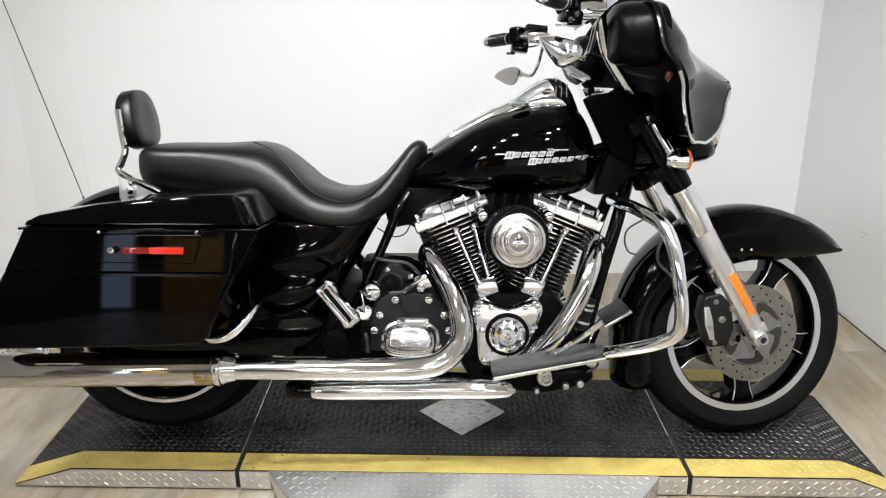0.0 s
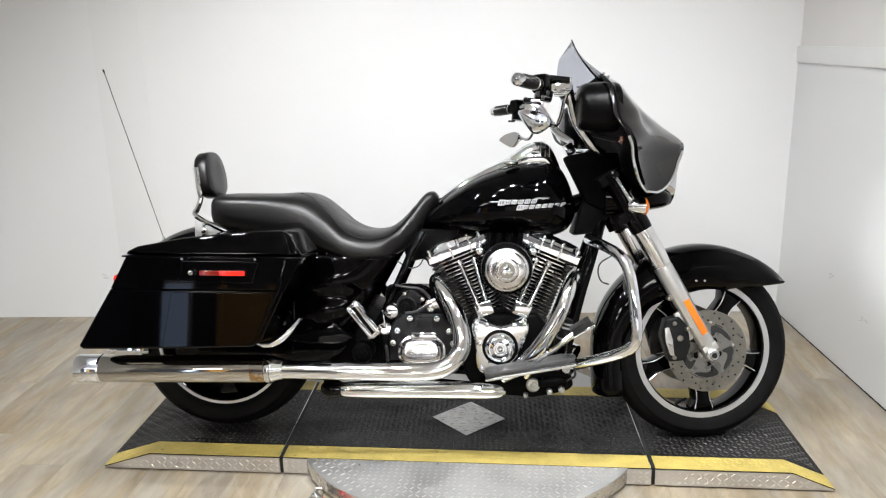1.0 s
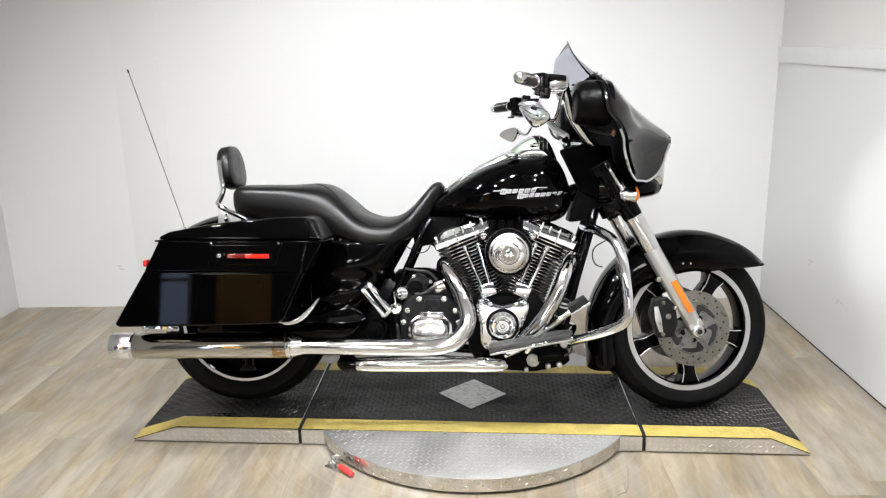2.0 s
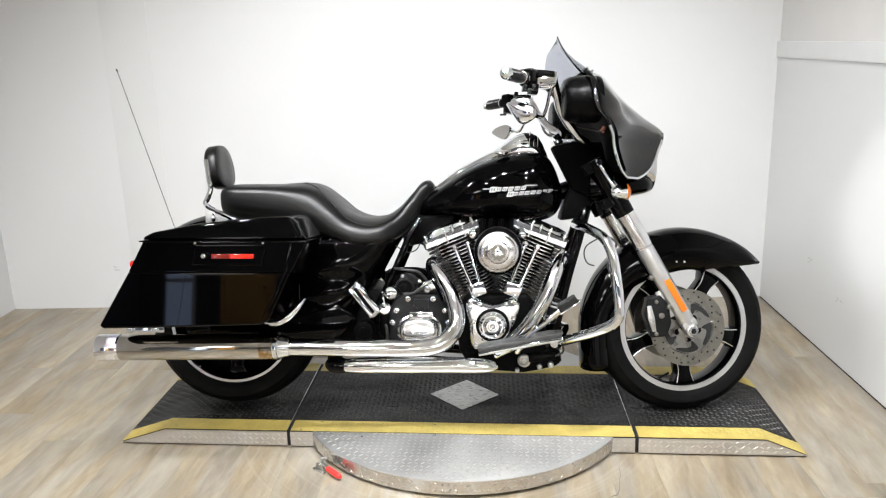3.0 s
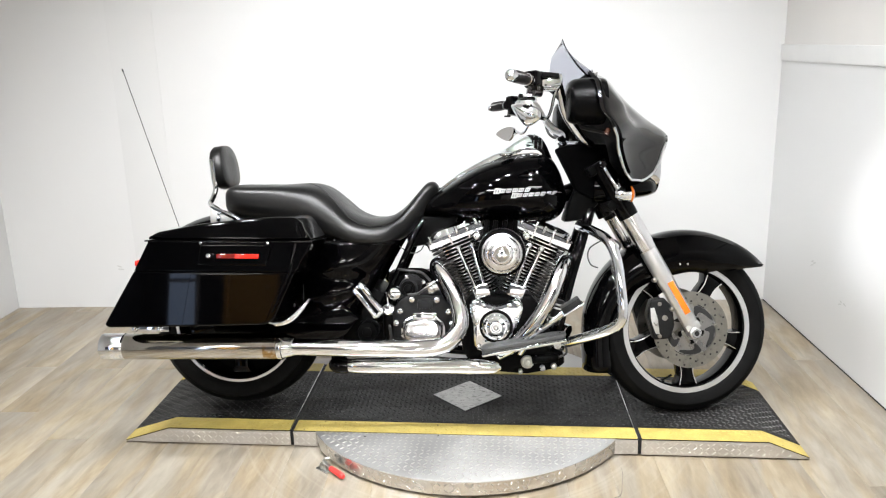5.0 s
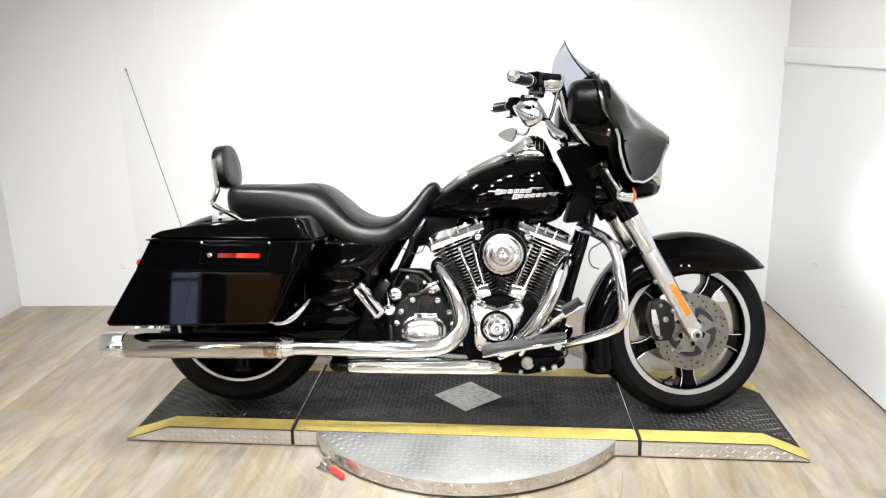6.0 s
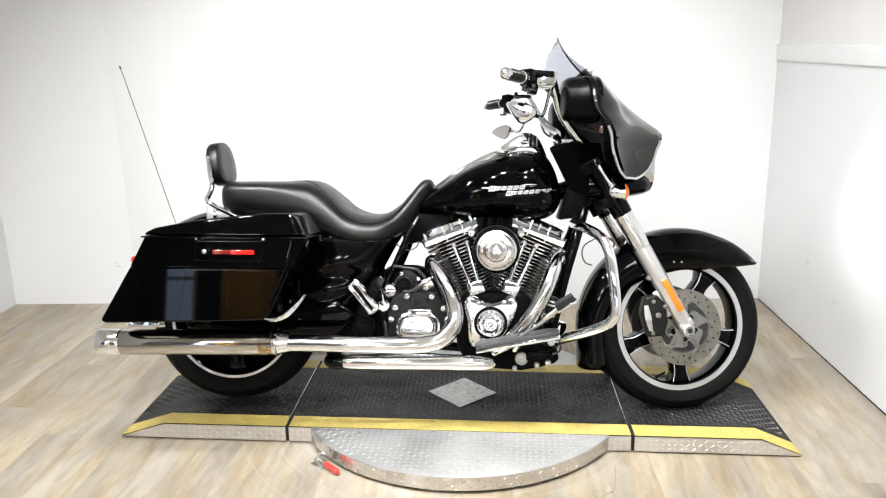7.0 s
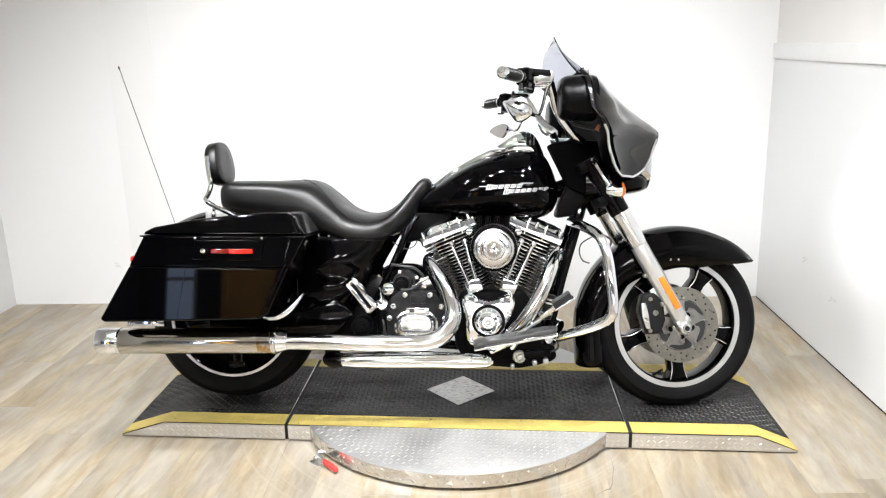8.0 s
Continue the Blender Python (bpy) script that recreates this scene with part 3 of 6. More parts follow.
        part("joint", turned(box((0.014, TY1 - TY0 - 0.01, 0.055), pose(gx, (TY0 + TY1) / 2, 0.0321)), askew), DARKGAP, t)
    # bare diamond in the middle
    bm = prism([(-0.128, 0), (0, -0.128), (0.128, 0), (0, 0.128)], 0, 0.0012)
    turned(bm, pose(CENTRE[0], CENTRE[1], DECK_Z + 0.0016, 90, 0, 0))
    part("centre_plate", bm, PLATE_DULL, t, "worn bare metal diamond plate")
    # the round foot
    R, top = 0.590, 0.0590
    hub = (CENTRE[0] + 0.004, CENTRE[1] - 0.003)
    at = pose(*hub, 0)
    foot = part("turntable_foot", lathe([(0, 0.010), (R - 0.002, 0.010), (R, 0.012), (R, top - 0.003), (R - 0.001, top - 0.001), (R - 0.004, top), (0, top)], at, 128), PLATE_TOP, t, "round diamond-plate aluminium foot")
    part("rim_band", lathe([(R - 0.001, 0.0125), (R + 0.0004, 0.0125), (R + 0.0004, top - 0.0035), (R - 0.001, top - 0.0035)], at, 128), RIM_PLATE, foot, "bare plate rim")
    pl, worn = [], []
    p = 0.0205
    for i in range(-30, 31):
        for j in range(-30, 0):
            x, y = i * p, j * p
            if math.hypot(x, y) < R - 0.014 and y + hub[1] < TY0 - 0.008:
                rubbed = math.hypot((x + 0.14) / 0.20, (y + 0.36) / 0.075) + 0.25 * math.sin(31 * x + 13 * y) < 0.9
                (worn if rubbed else pl).append((hub[0] + x, hub[1] + y, top + 0.0002, radians(45 if (i + j) % 2 else -45), ahead, right))
    tagged(part("tread", lugs(pl, 0.0205, 0.0054, 0.0024), LUG, foot), kind="stuff")
    tagged(part("worn_tread", lugs(worn, 0.0190, 0.0052, 0.0009), PLATE, foot), kind="stuff")
    pl = []
    n = 92
    for k in range(n):
        a = math.pi + math.pi * (k + 0.5) / n
        out = Vector((math.cos(a), math.sin(a), 0))
        tang = Vector((-math.sin(a), math.cos(a), 0))
        for j in range(2):
            c = Vector((*hub, 0)) + out * (R + 0.0005)
            pl.append((c.x, c.y, 0.0250 + 0.020 * j, radians(40 if (k + j) % 2 else -40), up, tang))
    tagged(part("rim_tread", lugs(pl, 0.0195, 0.0038, 0.0010), RIM_PLATE, foot), kind="stuff")
    part("underside", lathe([(0, 0.0005), (R - 0.02, 0.0005), (R - 0.02, 0.0105), (0, 0.0105)], at, 64), DARKGAP, t)
    part("underside", box((TX1 - TX0 - 0.12, TY1 - TY0 - 0.02, 0.005), pose((TX0 + TX1) / 2, (TY0 + TY1) / 2, 0.003)), DARKGAP, t)


turntable()

# ---- the motorcycle ----
# Its own frame: x ahead, y to its left, z up from where the tyres stand. It leans to its left on its side stand.
BIKE_POSE = pose(-0.816, 0, DECK_Z + 0.001, 0, 0, 2.0) @ pose(0, 0, 0, -10, 0, 0) @ pose(0, 0, 0, 0, 0.67, 0) @ pose(0.806, 0, 0)
BIKE = thing("motorcycle", BIKE_POSE, "black touring motorcycle with chrome engine and hard saddlebags on its stand", "motorcycle")
STEER = Matrix.Translation((0.46, 0, 0.80)) @ Matrix.Rotation(radians(4.8), 4, Vector((-0.503, 0, 0.864))) @ Matrix.Translation((-0.46, 0, -0.80))
AXLE_F, AXLE_R = (0.789, 0, 0.308), (-0.806, 0.028, 0.322)
TOE = STEER @ Matrix.Translation(AXLE_F) @ Matrix.Rotation(radians(5.0), 4, "Z") @ Matrix.Translation((-AXLE_F[0], 0, -AXLE_F[2]))


def front(name, bm, mat, parent=None, label="", smooth=35):
    """A part that turns with the steering."""
    return part(name, turned(bm, STEER), mat, parent or BIKE, label, smooth)


def rolling(name, bm, mat, parent=None, label="", smooth=35):
    """A part of the front wheel, which stands turned a little further than the bars."""
    return part(name, turned(bm, TOE), mat, parent or BIKE, label, smooth)


def wheel_axis(c):
    """A pose whose z axis is the wheel's axle, pointing to the bike's right."""
    return Matrix.Translation(c) @ Matrix.Rotation(radians(90), 4, "X")


def tyre_mesh(c, R, rim, hw):
    prof = [(rim - 0.004, -hw * 0.80), (rim + 0.012, -hw * 0.92), ((R + rim) / 2, -hw), (R - 0.035, -hw * 0.93), (R - 0.015, -hw * 0.70), (R - 0.004, -hw * 0.36), (R, 0)]
    prof = prof + [(r, -h) for r, h in reversed(prof[:-1])]
    bm = bmesh.new()
    rings = []
    at = wheel_axis(c)
    seg = 96
    for r, h in smooth_line(prof, 3):
        rings.append([at @ Vector((r * math.cos(2 * math.pi * k / seg), r * math.sin(2 * math.pi * k / seg), h)) for k in range(seg)])
    return skin(bm, rings, caps=False)


def rim_mesh(c, rim, hw, depth):
    """The barrel of a cast wheel with its two flanges."""
    prof = [(rim + 0.004, hw), (rim + 0.006, hw - 0.004), (rim - 0.006, hw - 0.014), (rim - 0.018, hw * 0.4), (rim - 0.018, -hw * 0.4), (rim - 0.006, -hw + 0.014), (rim + 0.006, -hw + 0.004), (rim + 0.004, -hw),
            (rim - depth, -hw + 0.006), (rim - depth - 0.004, -hw + 0.016), (rim - depth - 0.002, 0), (rim - depth - 0.004, hw - 0.016), (rim - depth, hw - 0.006), (rim + 0.004, hw)]
    bm = bmesh.new()
    at = wheel_axis(c)
    seg = 96
    skin(bm, [[at @ Vector((r * math.cos(2 * math.pi * k / seg), r * math.sin(2 * math.pi * k / seg), h)) for k in range(seg)] for r, h in prof], caps=False)
    return bm


def ring(c, r0, r1, y0, y1, seg=96, bm=None):
    at = wheel_axis(c)
    return skin(bm or bmesh.new(), [[at @ Vector((r * math.cos(2 * math.pi * k / seg), r * math.sin(2 * math.pi * k / seg), h)) for k in range(seg)]
                                    for r, h in ((r0, y0), (r0, y1), (r1, y1), (r1, y0), (r0, y0))], caps=False)


def spoke_mesh(c, ang, r0, r1, w0, w1, y0, y1):
    """A cast spoke from the hub to the rim, waisted, with rounded edges."""
    pts = [(r0, w0 / 2), (r0 * 0.55 + r1 * 0.45, w0 * 0.36), (r1 - 0.03, w1 * 0.42), (r1, w1 / 2 + 0.012), (r1, -w1 / 2 - 0.012), (r1 - 0.03, -w1 * 0.42), (r0 * 0.55 + r1 * 0.45, -w0 * 0.36), (r0, -w0 / 2)]
    bm = prism(pts, y0, y1, 0.004, 2)
    return turned(bm, Matrix.Translation(c) @ Matrix.Rotation(-ang, 4, "Y"))


def wheel(name, c, R, rim, hw, steer, spoke_from, lip):
    put = rolling if steer else (lambda n, bm, m, p=None, l="", s=35: part(n, bm, m, p or BIKE, l, s))
    w = put(name, rim_mesh(c, rim, hw * 0.78, lip + 0.004), PAINT, None, "black cast wheel with machined rim lip")
    put("tyre", tyre_mesh(c, R, rim, hw), RUBBER, w, "black rubber tyre")
    for sgn in (1, -1):
        put("rim_lip", ring(c, rim - lip, rim - 0.001, sgn * (hw * 0.78 - 0.002), sgn * (hw * 0.78 + 0.002)), RIM_LIP, w, "machined silver rim lip")
    at = wheel_axis(c)
    put("hub", lathe([(0, -0.07), (0.034, -0.07), (0.040, -0.055), (0.030, -0.03), (0.030, 0.03), (0.040, 0.055), (0.034, 0.07), (0, 0.07)], at, 32), POWDER, w)
    for k in range(5):
        a = radians(spoke_from + 72 * k)
        s = put("spoke", spoke_mesh(c, a, 0.03, rim - 0.026, 0.085, 0.055, -0.028, 0.028), PAINT, w)
        for e in (-1, 1):
            bm = tube([(0.11, -0.029, e * 0.026), (0.16, -0.031, e * 0.021), (rim - 0.03, -0.034, e * 0.030)], 0.0016, 6, 4)
            put("spoke_edge", turned(bm, Matrix.Translation(c) @ Matrix.Rotation(-a, 4, "Y")), BRUSHED, w) if steer else None
    return w


def front_wheel():
    w = wheel("front_wheel", AXLE_F, 0.300, 0.229, 0.062, True, -14, 0.0195)
    for y in (-0.082, 0.082):
        c = AXLE_F
        rolling("brake_disc", ring(c, 0.090, 0.132, -y - 0.0025, -y + 0.0025), STEEL, w, "drilled steel brake disc")
        # drilled holes on the near disc
        at = wheel_axis(c)
        if y < 0:
            hole = finish(turned(cyl((0, 0, 0), (0, -0.0034, 0), 0.0034, 10), TOE.to_3x3().to_4x4()), "drill_hole", DARKGAP)
            for k in range(36):
                a = 2 * math.pi * k / 36
                rr = (0.099, 0.111, 0.123)[k % 3]
                q = at @ Vector((rr * math.cos(a), rr * math.sin(a), -y))
                o = new("drill_hole", hole)
                o.parent = w
                o.location = TOE @ q
        # carrier with five curved arms
        cy = -y
        rolling("disc_carrier", ring(c, 0.026, 0.088, cy - 0.003, cy + 0.003), CARRIER, w, "dull grey cast disc carrier")
        for k in range(5):
            a0 = radians(24 + 72 * k)
            # a comma-shaped opening, dark, and a scalloped foot on the disc
            shape = [(0.0855, 0.0), (0.0862, 0.25), (0.0862, 0.50), (0.0862, 0.75), (0.0855, 1.0), (0.076, 1.03), (0.060, 0.97), (0.051, 0.90), (0.049, 0.82),
                     (0.053, 0.76), (0.064, 0.74), (0.0685, 0.64), (0.0705, 0.45), (0.0725, 0.22), (0.079, 0.02)]
            pts = [(rr * math.cos(a0 + e), rr * math.sin(a0 + e)) for rr, e in shape]
            bm = skin(bmesh.new(), [[at @ Vector((q[0], q[1], cy - 0.0036)) for q in pts], [at @ Vector((q[0], q[1], cy + 0.0036)) for q in pts]])
            rolling("carrier_slot", bm, DARKGAP, w)
            # a small inner window beside each slot
            b0 = a0 + 0.30
            pts = [(rr * math.cos(b0 + e), rr * math.sin(b0 + e)) for rr, e in ((0.034, 0.0), (0.046, 0.05), (0.050, 0.30), (0.046, 0.52), (0.036, 0.46))]
            bm = skin(bmesh.new(), [[at @ Vector((q[0], q[1], cy - 0.0036)) for q in pts], [at @ Vector((q[0], q[1], cy + 0.0036)) for q in pts]])
            rolling("carrier_window", bm, POWDER, w)
            q = at @ Vector((0.091 * math.cos(a0 + 1.0), 0.091 * math.sin(a0 + 1.0), cy))
            rolling("carrier_foot", cyl((q.x, y - 0.004, q.z), (q.x, y + 0.004, q.z), 0.0085, 18, 0.001), STEEL, w)
            rolling("disc_button", cyl((q.x, y - 0.006, q.z), (q.x, y + 0.006, q.z), 0.0045, 12, 0.001), STEEL, w)


def valve_stem():
    a = radians(248)
    p = Vector((AXLE_F[0] + 0.205 * math.cos(a), -0.012, AXLE_F[2] + 0.205 * math.sin(a)))
    q = Vector((AXLE_F[0] + 0.172 * math.cos(a + 0.12), -0.030, AXLE_F[2] + 0.172 * math.sin(a + 0.12)))
    rolling("valve_stem", tube([tuple(p), tuple(p.lerp(q, 0.5)), tuple(q)], [0.005, 0.004, 0.004], 10, 3), RUBBER, None, "black tyre valve stem")


def rear_wheel():
    wheel("rear_wheel", AXLE_R, 0.312, 0.230, 0.088, False, 54, 0.013)
    part("belt_sprocket", cyl((AXLE_R[0], 0.075, AXLE_R[2]), (AXLE_R[0], 0.088, AXLE_R[2]), 0.214, 64, 0.003), POWDER, BIKE, "black belt drive sprocket")


def fender(c, R, hw, a0, a1, depth, n=40, tip=0.0, tail=0.0, swell=0.0):
    """A mudguard round an axle, from the angle a0 (rear) to a1 (front); depth(u) is how far its sides reach inwards; tail: how far it
    runs straight on below a0; swell: how much wider its rear stands off."""
    bm = bmesh.new()
    rings = []
    down = [-k / 6 for k in range(6, 0, -1)] if tail else []
    for v in down + [i / n for i in range(n + 1)]:
        u = max(v, 0.0)
        drop_by = tail * max(-v, 0.0)
        a = radians(a0 + (a1 - a0) * u)
        d = depth(u)
        sec = []
        for y, drop in ((-hw, d), (-hw * 1.0, d * 0.55), (-hw * 0.98, d * 0.25 + 0.012), (-hw * 0.86, 0.018), (-hw * 0.62, 0.006), (-hw * 0.3, 0.001), (0, 0)):
            sec.append((y, min(drop, d)))
        sec = sec + [(-y, dr) for y, dr in reversed(sec[:-1])]
        narrow = 1 - tip * max(0, (u - 0.75) / 0.25) ** 2
        r2 = R + (0.012 * max(0, (u - 0.8) / 0.2) if tip else 0) + swell * max(0, 1 - u / 0.45)
        rings.append([(c[0] + (r2 - dr) * math.cos(a) + 0.006 * (drop_by / 0.15) ** 2, y * narrow, c[2] + (r2 - dr) * math.sin(a) - drop_by) for y, dr in sec])
    skin(bm, rings, caps=False, closed=False)
    return bm


def thick(ob, t=0.004):
    m = ob.modifiers.new("thickness", "SOLIDIFY")
    m.thickness, m.offset = t, 0
    return ob


def front_fender():
    def depth(u):
        pts = [(0, 0.078), (0.08, 0.085), (0.4, 0.135), (0.55, 0.145), (0.75, 0.14), (0.9, 0.098), (0.97, 0.050), (1.0, 0.018)]
        return float(np.interp(u, [p[0] for p in pts], [p[1] for p in pts]))
    f = thick(front("front_fender", fender((0.792, 0, 0.310), 0.340, 0.088, 182, 40, depth, 48, 0.35, 0.140, 0.013), PAINT, None, "gloss black deep front fender"))
    for x, z in ((0.755, 0.535), (0.782, 0.535)):
        front("fender_bolt", cyl((x, -0.086, z), (x, -0.091, z), 0.004, 10, 0.001), CHROME, f)


def fork():
    d = Vector((-0.503, 0, 0.864))
    for s in (-1, 1):
        y = 0.118 * s
        low = Vector((0.790, y, 0.322))
        a, b = low - d * 0.02, low + d * 0.315
        # cast slider, widening to its top
        m = Matrix.Translation(a) @ (b - a).to_track_quat("Z", "Y").to_matrix().to_4x4()
        prof = [(0, 0), (0.018, 0), (0.024, 0.012), (0.0265, 0.05), (0.0275, 0.18), (0.029, 0.20), (0.0295, 0.318), (0.0285, 0.324), (0.0275, 0.335), (0, 0.335)]
        sl = front("fork_slider", lathe(prof, m, 28), SILVER, None, "silver fork slider")
        front("fork_cover", lathe([(0, 0.326), (0.0310, 0.326), (0.0320, 0.331), (0.0320, 0.455), (0.031, 0.462), (0, 0.462)], m, 28), POLISHED, None, "polished fork cover")
        front("fork_shroud", lathe([(0, 0.455), (0.034, 0.455), (0.035, 0.47), (0.036, 0.60), (0.034, 0.66), (0, 0.66)], m, 24), PAINT, None, "black fork shroud")
        # axle boss and nut
        boss = front("axle_clamp", cyl((0.793, y - s * 0.02, 0.306), (0.793, y + s * 0.032, 0.306), 0.0205, 24, 0.004), BRUSHED, None, "silver axle clamp")
        front("clamp_lug", turned(box((0.050, 0.040, 0.026), Matrix.Translation((0.787, y + s * 0.004, 0.327)) @ Matrix.Rotation(radians(-30), 4, "Y"), 0.006), Matrix()), BRUSHED, boss)
        front("axle_nut", lathe([(0.0075, 0.030), (0.0150, 0.030), (0.0150, 0.041), (0.0135, 0.043), (0.0085, 0.043), (0.0075, 0.041), (0.0075, 0.030)], Matrix.Translation((0.793, y, 0.306)) @ Matrix.Rotation(radians(90 if s < 0 else -90), 4, "X"), 24), CHROME, boss)
        front("axle_socket", cyl((0.793, y + s * 0.030, 0.306), (0.793, y + s * 0.0345, 0.306), 0.0078, 16), DARKGAP, boss)
        for u, dx in ((0.090, -0.026), (0.205, -0.028)):
            lug = low + d * u + Vector((dx, s * 0.004, dx * 0.58))
            front("caliper_lug", cyl(lug - Vector((0, 0.012, 0)), lug + Vector((0, 0.012, 0)), 0.0085, 16, 0.003), STEEL, sl)
        front("axle_tab", box((0.010, 0.006, 0.046), Matrix.Translation((0.766, y + s * 0.012, 0.290)) @ Matrix.Rotation(radians(-32), 4, "Y"), 0.002), STEEL, boss)
        # amber reflector on the outer face
        p0, p1 = low + d * 0.055, low + d * 0.185
        mid = (p0 + p1) / 2
        rot = Matrix.Translation(mid + Vector((0.006, s * 0.0285, 0))) @ Matrix.Rotation(math.atan2(d.x, d.z), 4, "Y")
        front("fork_reflector", box((0.021, 0.008, 0.122), rot, 0.003), AMBER, None, "amber side reflector")
        # caliper
        cm = Matrix.Translation((0.686, s * 0.098, 0.352)) @ Matrix.Rotation(radians(-14), 4, "Y")
        out = prism([(-0.036, -0.062), (0.012, -0.070), (0.034, -0.03), (0.040, 0.03), (0.020, 0.066), (-0.018, 0.066), (-0.040, 0.02)], -0.024, 0.024, 0.008, 3)
        cal = front("brake_caliper", turned(out, cm @ Matrix.Diagonal((1.12, 1, 1.06, 1))), CASE, None, "dark grey brake caliper")
        front("caliper_plate", turned(prism([(-0.033, -0.045), (-0.020, -0.050), (-0.014, 0.0), (-0.016, 0.042), (-0.030, 0.044), (-0.037, 0.0)], -0.026 if s < 0 else 0.022, -0.022 if s < 0 else 0.026, 0.002, 2), cm), BRUSHED, cal)
        front("caliper_bolt", turned(cyl((0.010, s * 0.02, 0.0), (0.010, s * 0.029, 0.0), 0.0095, 16, 0.002), cm), STEEL, cal)
        for bx, bz in ((0.004, 0.050), (-0.022, -0.056)):
            front("caliper_bolt", turned(cyl((bx, s * 0.02, bz), (bx, s * 0.0285, bz), 0.007, 12, 0.002), cm), STEEL, cal)
        front("caliper_bracket", turned(box((0.05, 0.012, 0.10), Matrix.Translation((0.722, s * 0.112, 0.40)) @ Matrix.Rotation(radians(-30), 4, "Y"), 0.004), Matrix()), SILVER, cal)
    front("head_cover", prism([(0.326, 0.928), (0.345, 0.936), (0.405, 0.946), (0.50, 0.945), (0.53, 0.80), (0.45, 0.76), (0.398, 0.785), (0.370, 0.842)], -0.095, -0.045, 0.010, 2), MATT, None, "black steering head cover")
    # triple clamp and steering head cover
    for z, x in ((0.745, 0.528), (0.86, 0.462)):
        front("triple_clamp", box((0.07, 0.29, 0.034), Matrix.Translation((x, 0, z)) @ Matrix.Rotation(radians(-30), 4, "Y"), 0.008), POWDER, None)


def flat_faces(ob):
    """Keeps large faces flat to the eye beside their rounded edges."""
    m = ob.modifiers.new("flat_faces", "WEIGHTED_NORMAL")
    m.mode, m.weight, m.keep_sharp = "FACE_AREA", 100, True
    return ob


def saddlebag(sgn):
    y_in, y_out = -0.235, -0.468

    def shape(bm):
        for v in bm.verts:
            if v.co.y < -0.4:
                v.co.y += 0.018 * (-0.45 - v.co.x) / 0.65 + 0.06 * max(0, v.co.z - 0.548) + 0.20 * max(0, v.co.z - 0.650)
        return bm if sgn < 0 else turned(bm, Matrix.Diagonal((1, -1, 1, 1)))
    b = flat_faces(part("saddlebag", shape(prism([(-0.988, 0.5473), (-1.090, 0.378), (-1.077, 0.368), (-0.80, 0.376), (-0.570, 0.386), (-0.545, 0.402), (-0.485, 0.530), (-0.476, 0.5473)], y_in, y_out, 0.007, 3)), PAINT, BIKE, "gloss black hard saddlebag"))
    flat_faces(part("saddlebag_upper", shape(prism([(-0.940, 0.640), (-0.987, 0.5477), (-0.475, 0.5477), (-0.425, 0.640)], y_in, y_out, 0.0025, 2)), PAINT, b))
    lid = flat_faces(part("saddlebag_lid", shape(prism([(-0.950, 0.645), (-0.942, 0.655), (-0.915, 0.668), (-0.785, 0.692), (-0.66, 0.706), (-0.575, 0.713), (-0.485, 0.715), (-0.468, 0.703), (-0.428, 0.645)], y_in - 0.0, y_out + 0.012, 0.010, 3)), PAINT, b, "gloss black saddlebag lid"))
    part("lid_seam", shape(prism([(-0.952, 0.6385), (-0.952, 0.6435), (-0.424, 0.6435), (-0.424, 0.6385)], y_in, y_out - 0.001, 0.0015, 2)), PAINT, b)
    flat_faces(part("latch_panel", shape(prism([(-0.772, 0.632), (-0.782, 0.568), (-0.566, 0.566), (-0.548, 0.632)], y_out + 0.02, y_out - 0.005, 0.004, 2)), PAINT, b))
    flat_faces(part("bag_panel", shape(prism([(-0.805, 0.5405), (-0.838, 0.380), (-0.588, 0.388), (-0.570, 0.396), (-0.506, 0.5405)], y_out + 0.02, y_out - 0.0022, 0.0018, 2)), PAINT, b, "slightly raised lower panel"))
    part("bag_rib", shape(prism([(-0.478, 0.636), (-0.470, 0.636), (-0.4865, 0.552), (-0.545, 0.424), (-0.553, 0.424), (-0.4945, 0.552)], y_out + 0.02, y_out - 0.0030, 0.002, 2)), PAINT, b)
    for dx in (0.0, 0.016):
        part("lid_rib", shape(prism([(-0.484 + dx, 0.700), (-0.476 + dx, 0.700), (-0.454 + dx, 0.650), (-0.462 + dx, 0.650)], y_out + 0.03, y_out + 0.0085, 0.002, 2)), PAINT, lid)
    m = lambda bm: bm if sgn < 0 else turned(bm, Matrix.Diagonal((1, -1, 1, 1)))
    part("lock", m(cyl((-0.741, -0.462, 0.598), (-0.741, -0.478, 0.598), 0.0078, 18, 0.003)), CHROME, b, "small chrome lock")
    refl = part("reflector", m(box((0.072, 0.010, 0.0140), pose(-0.622, -0.472, 0.597), 0.002)), RED, b, "red side reflector")
    # One lens in two reds: the other half's glint is put into colour
    part("reflector_dark_half", m(box((0.058, 0.009, 0.0136), pose(-0.6872, -0.472, 0.597), 0.002)), RED_SHADED, refl, "darker half, painted without the other half's glint")
    part("bag_bolt", m(cyl((-0.765, -0.46, 0.637), (-0.765, -0.476, 0.637), 0.004, 10, 0.001)), CHROME, b)
    part("bag_bolt", m(cyl((-0.556, -0.46, 0.637), (-0.556, -0.476, 0.637), 0.004, 10, 0.001)), CHROME, b)
    # chrome guard rail in front and under the bag
    part("bag_guard", m(tube([(-0.585, -0.37, 0.376), (-0.555, -0.395, 0.378), (-0.515, -0.40, 0.392), (-0.482, -0.395, 0.420), (-0.462, -0.375, 0.445), (-0.455, -0.33, 0.450)], [0.006, 0.010, 0.012, 0.010, 0.007, 0.006], 12, 6)), CHROME, b, "chrome saddlebag guard rail")
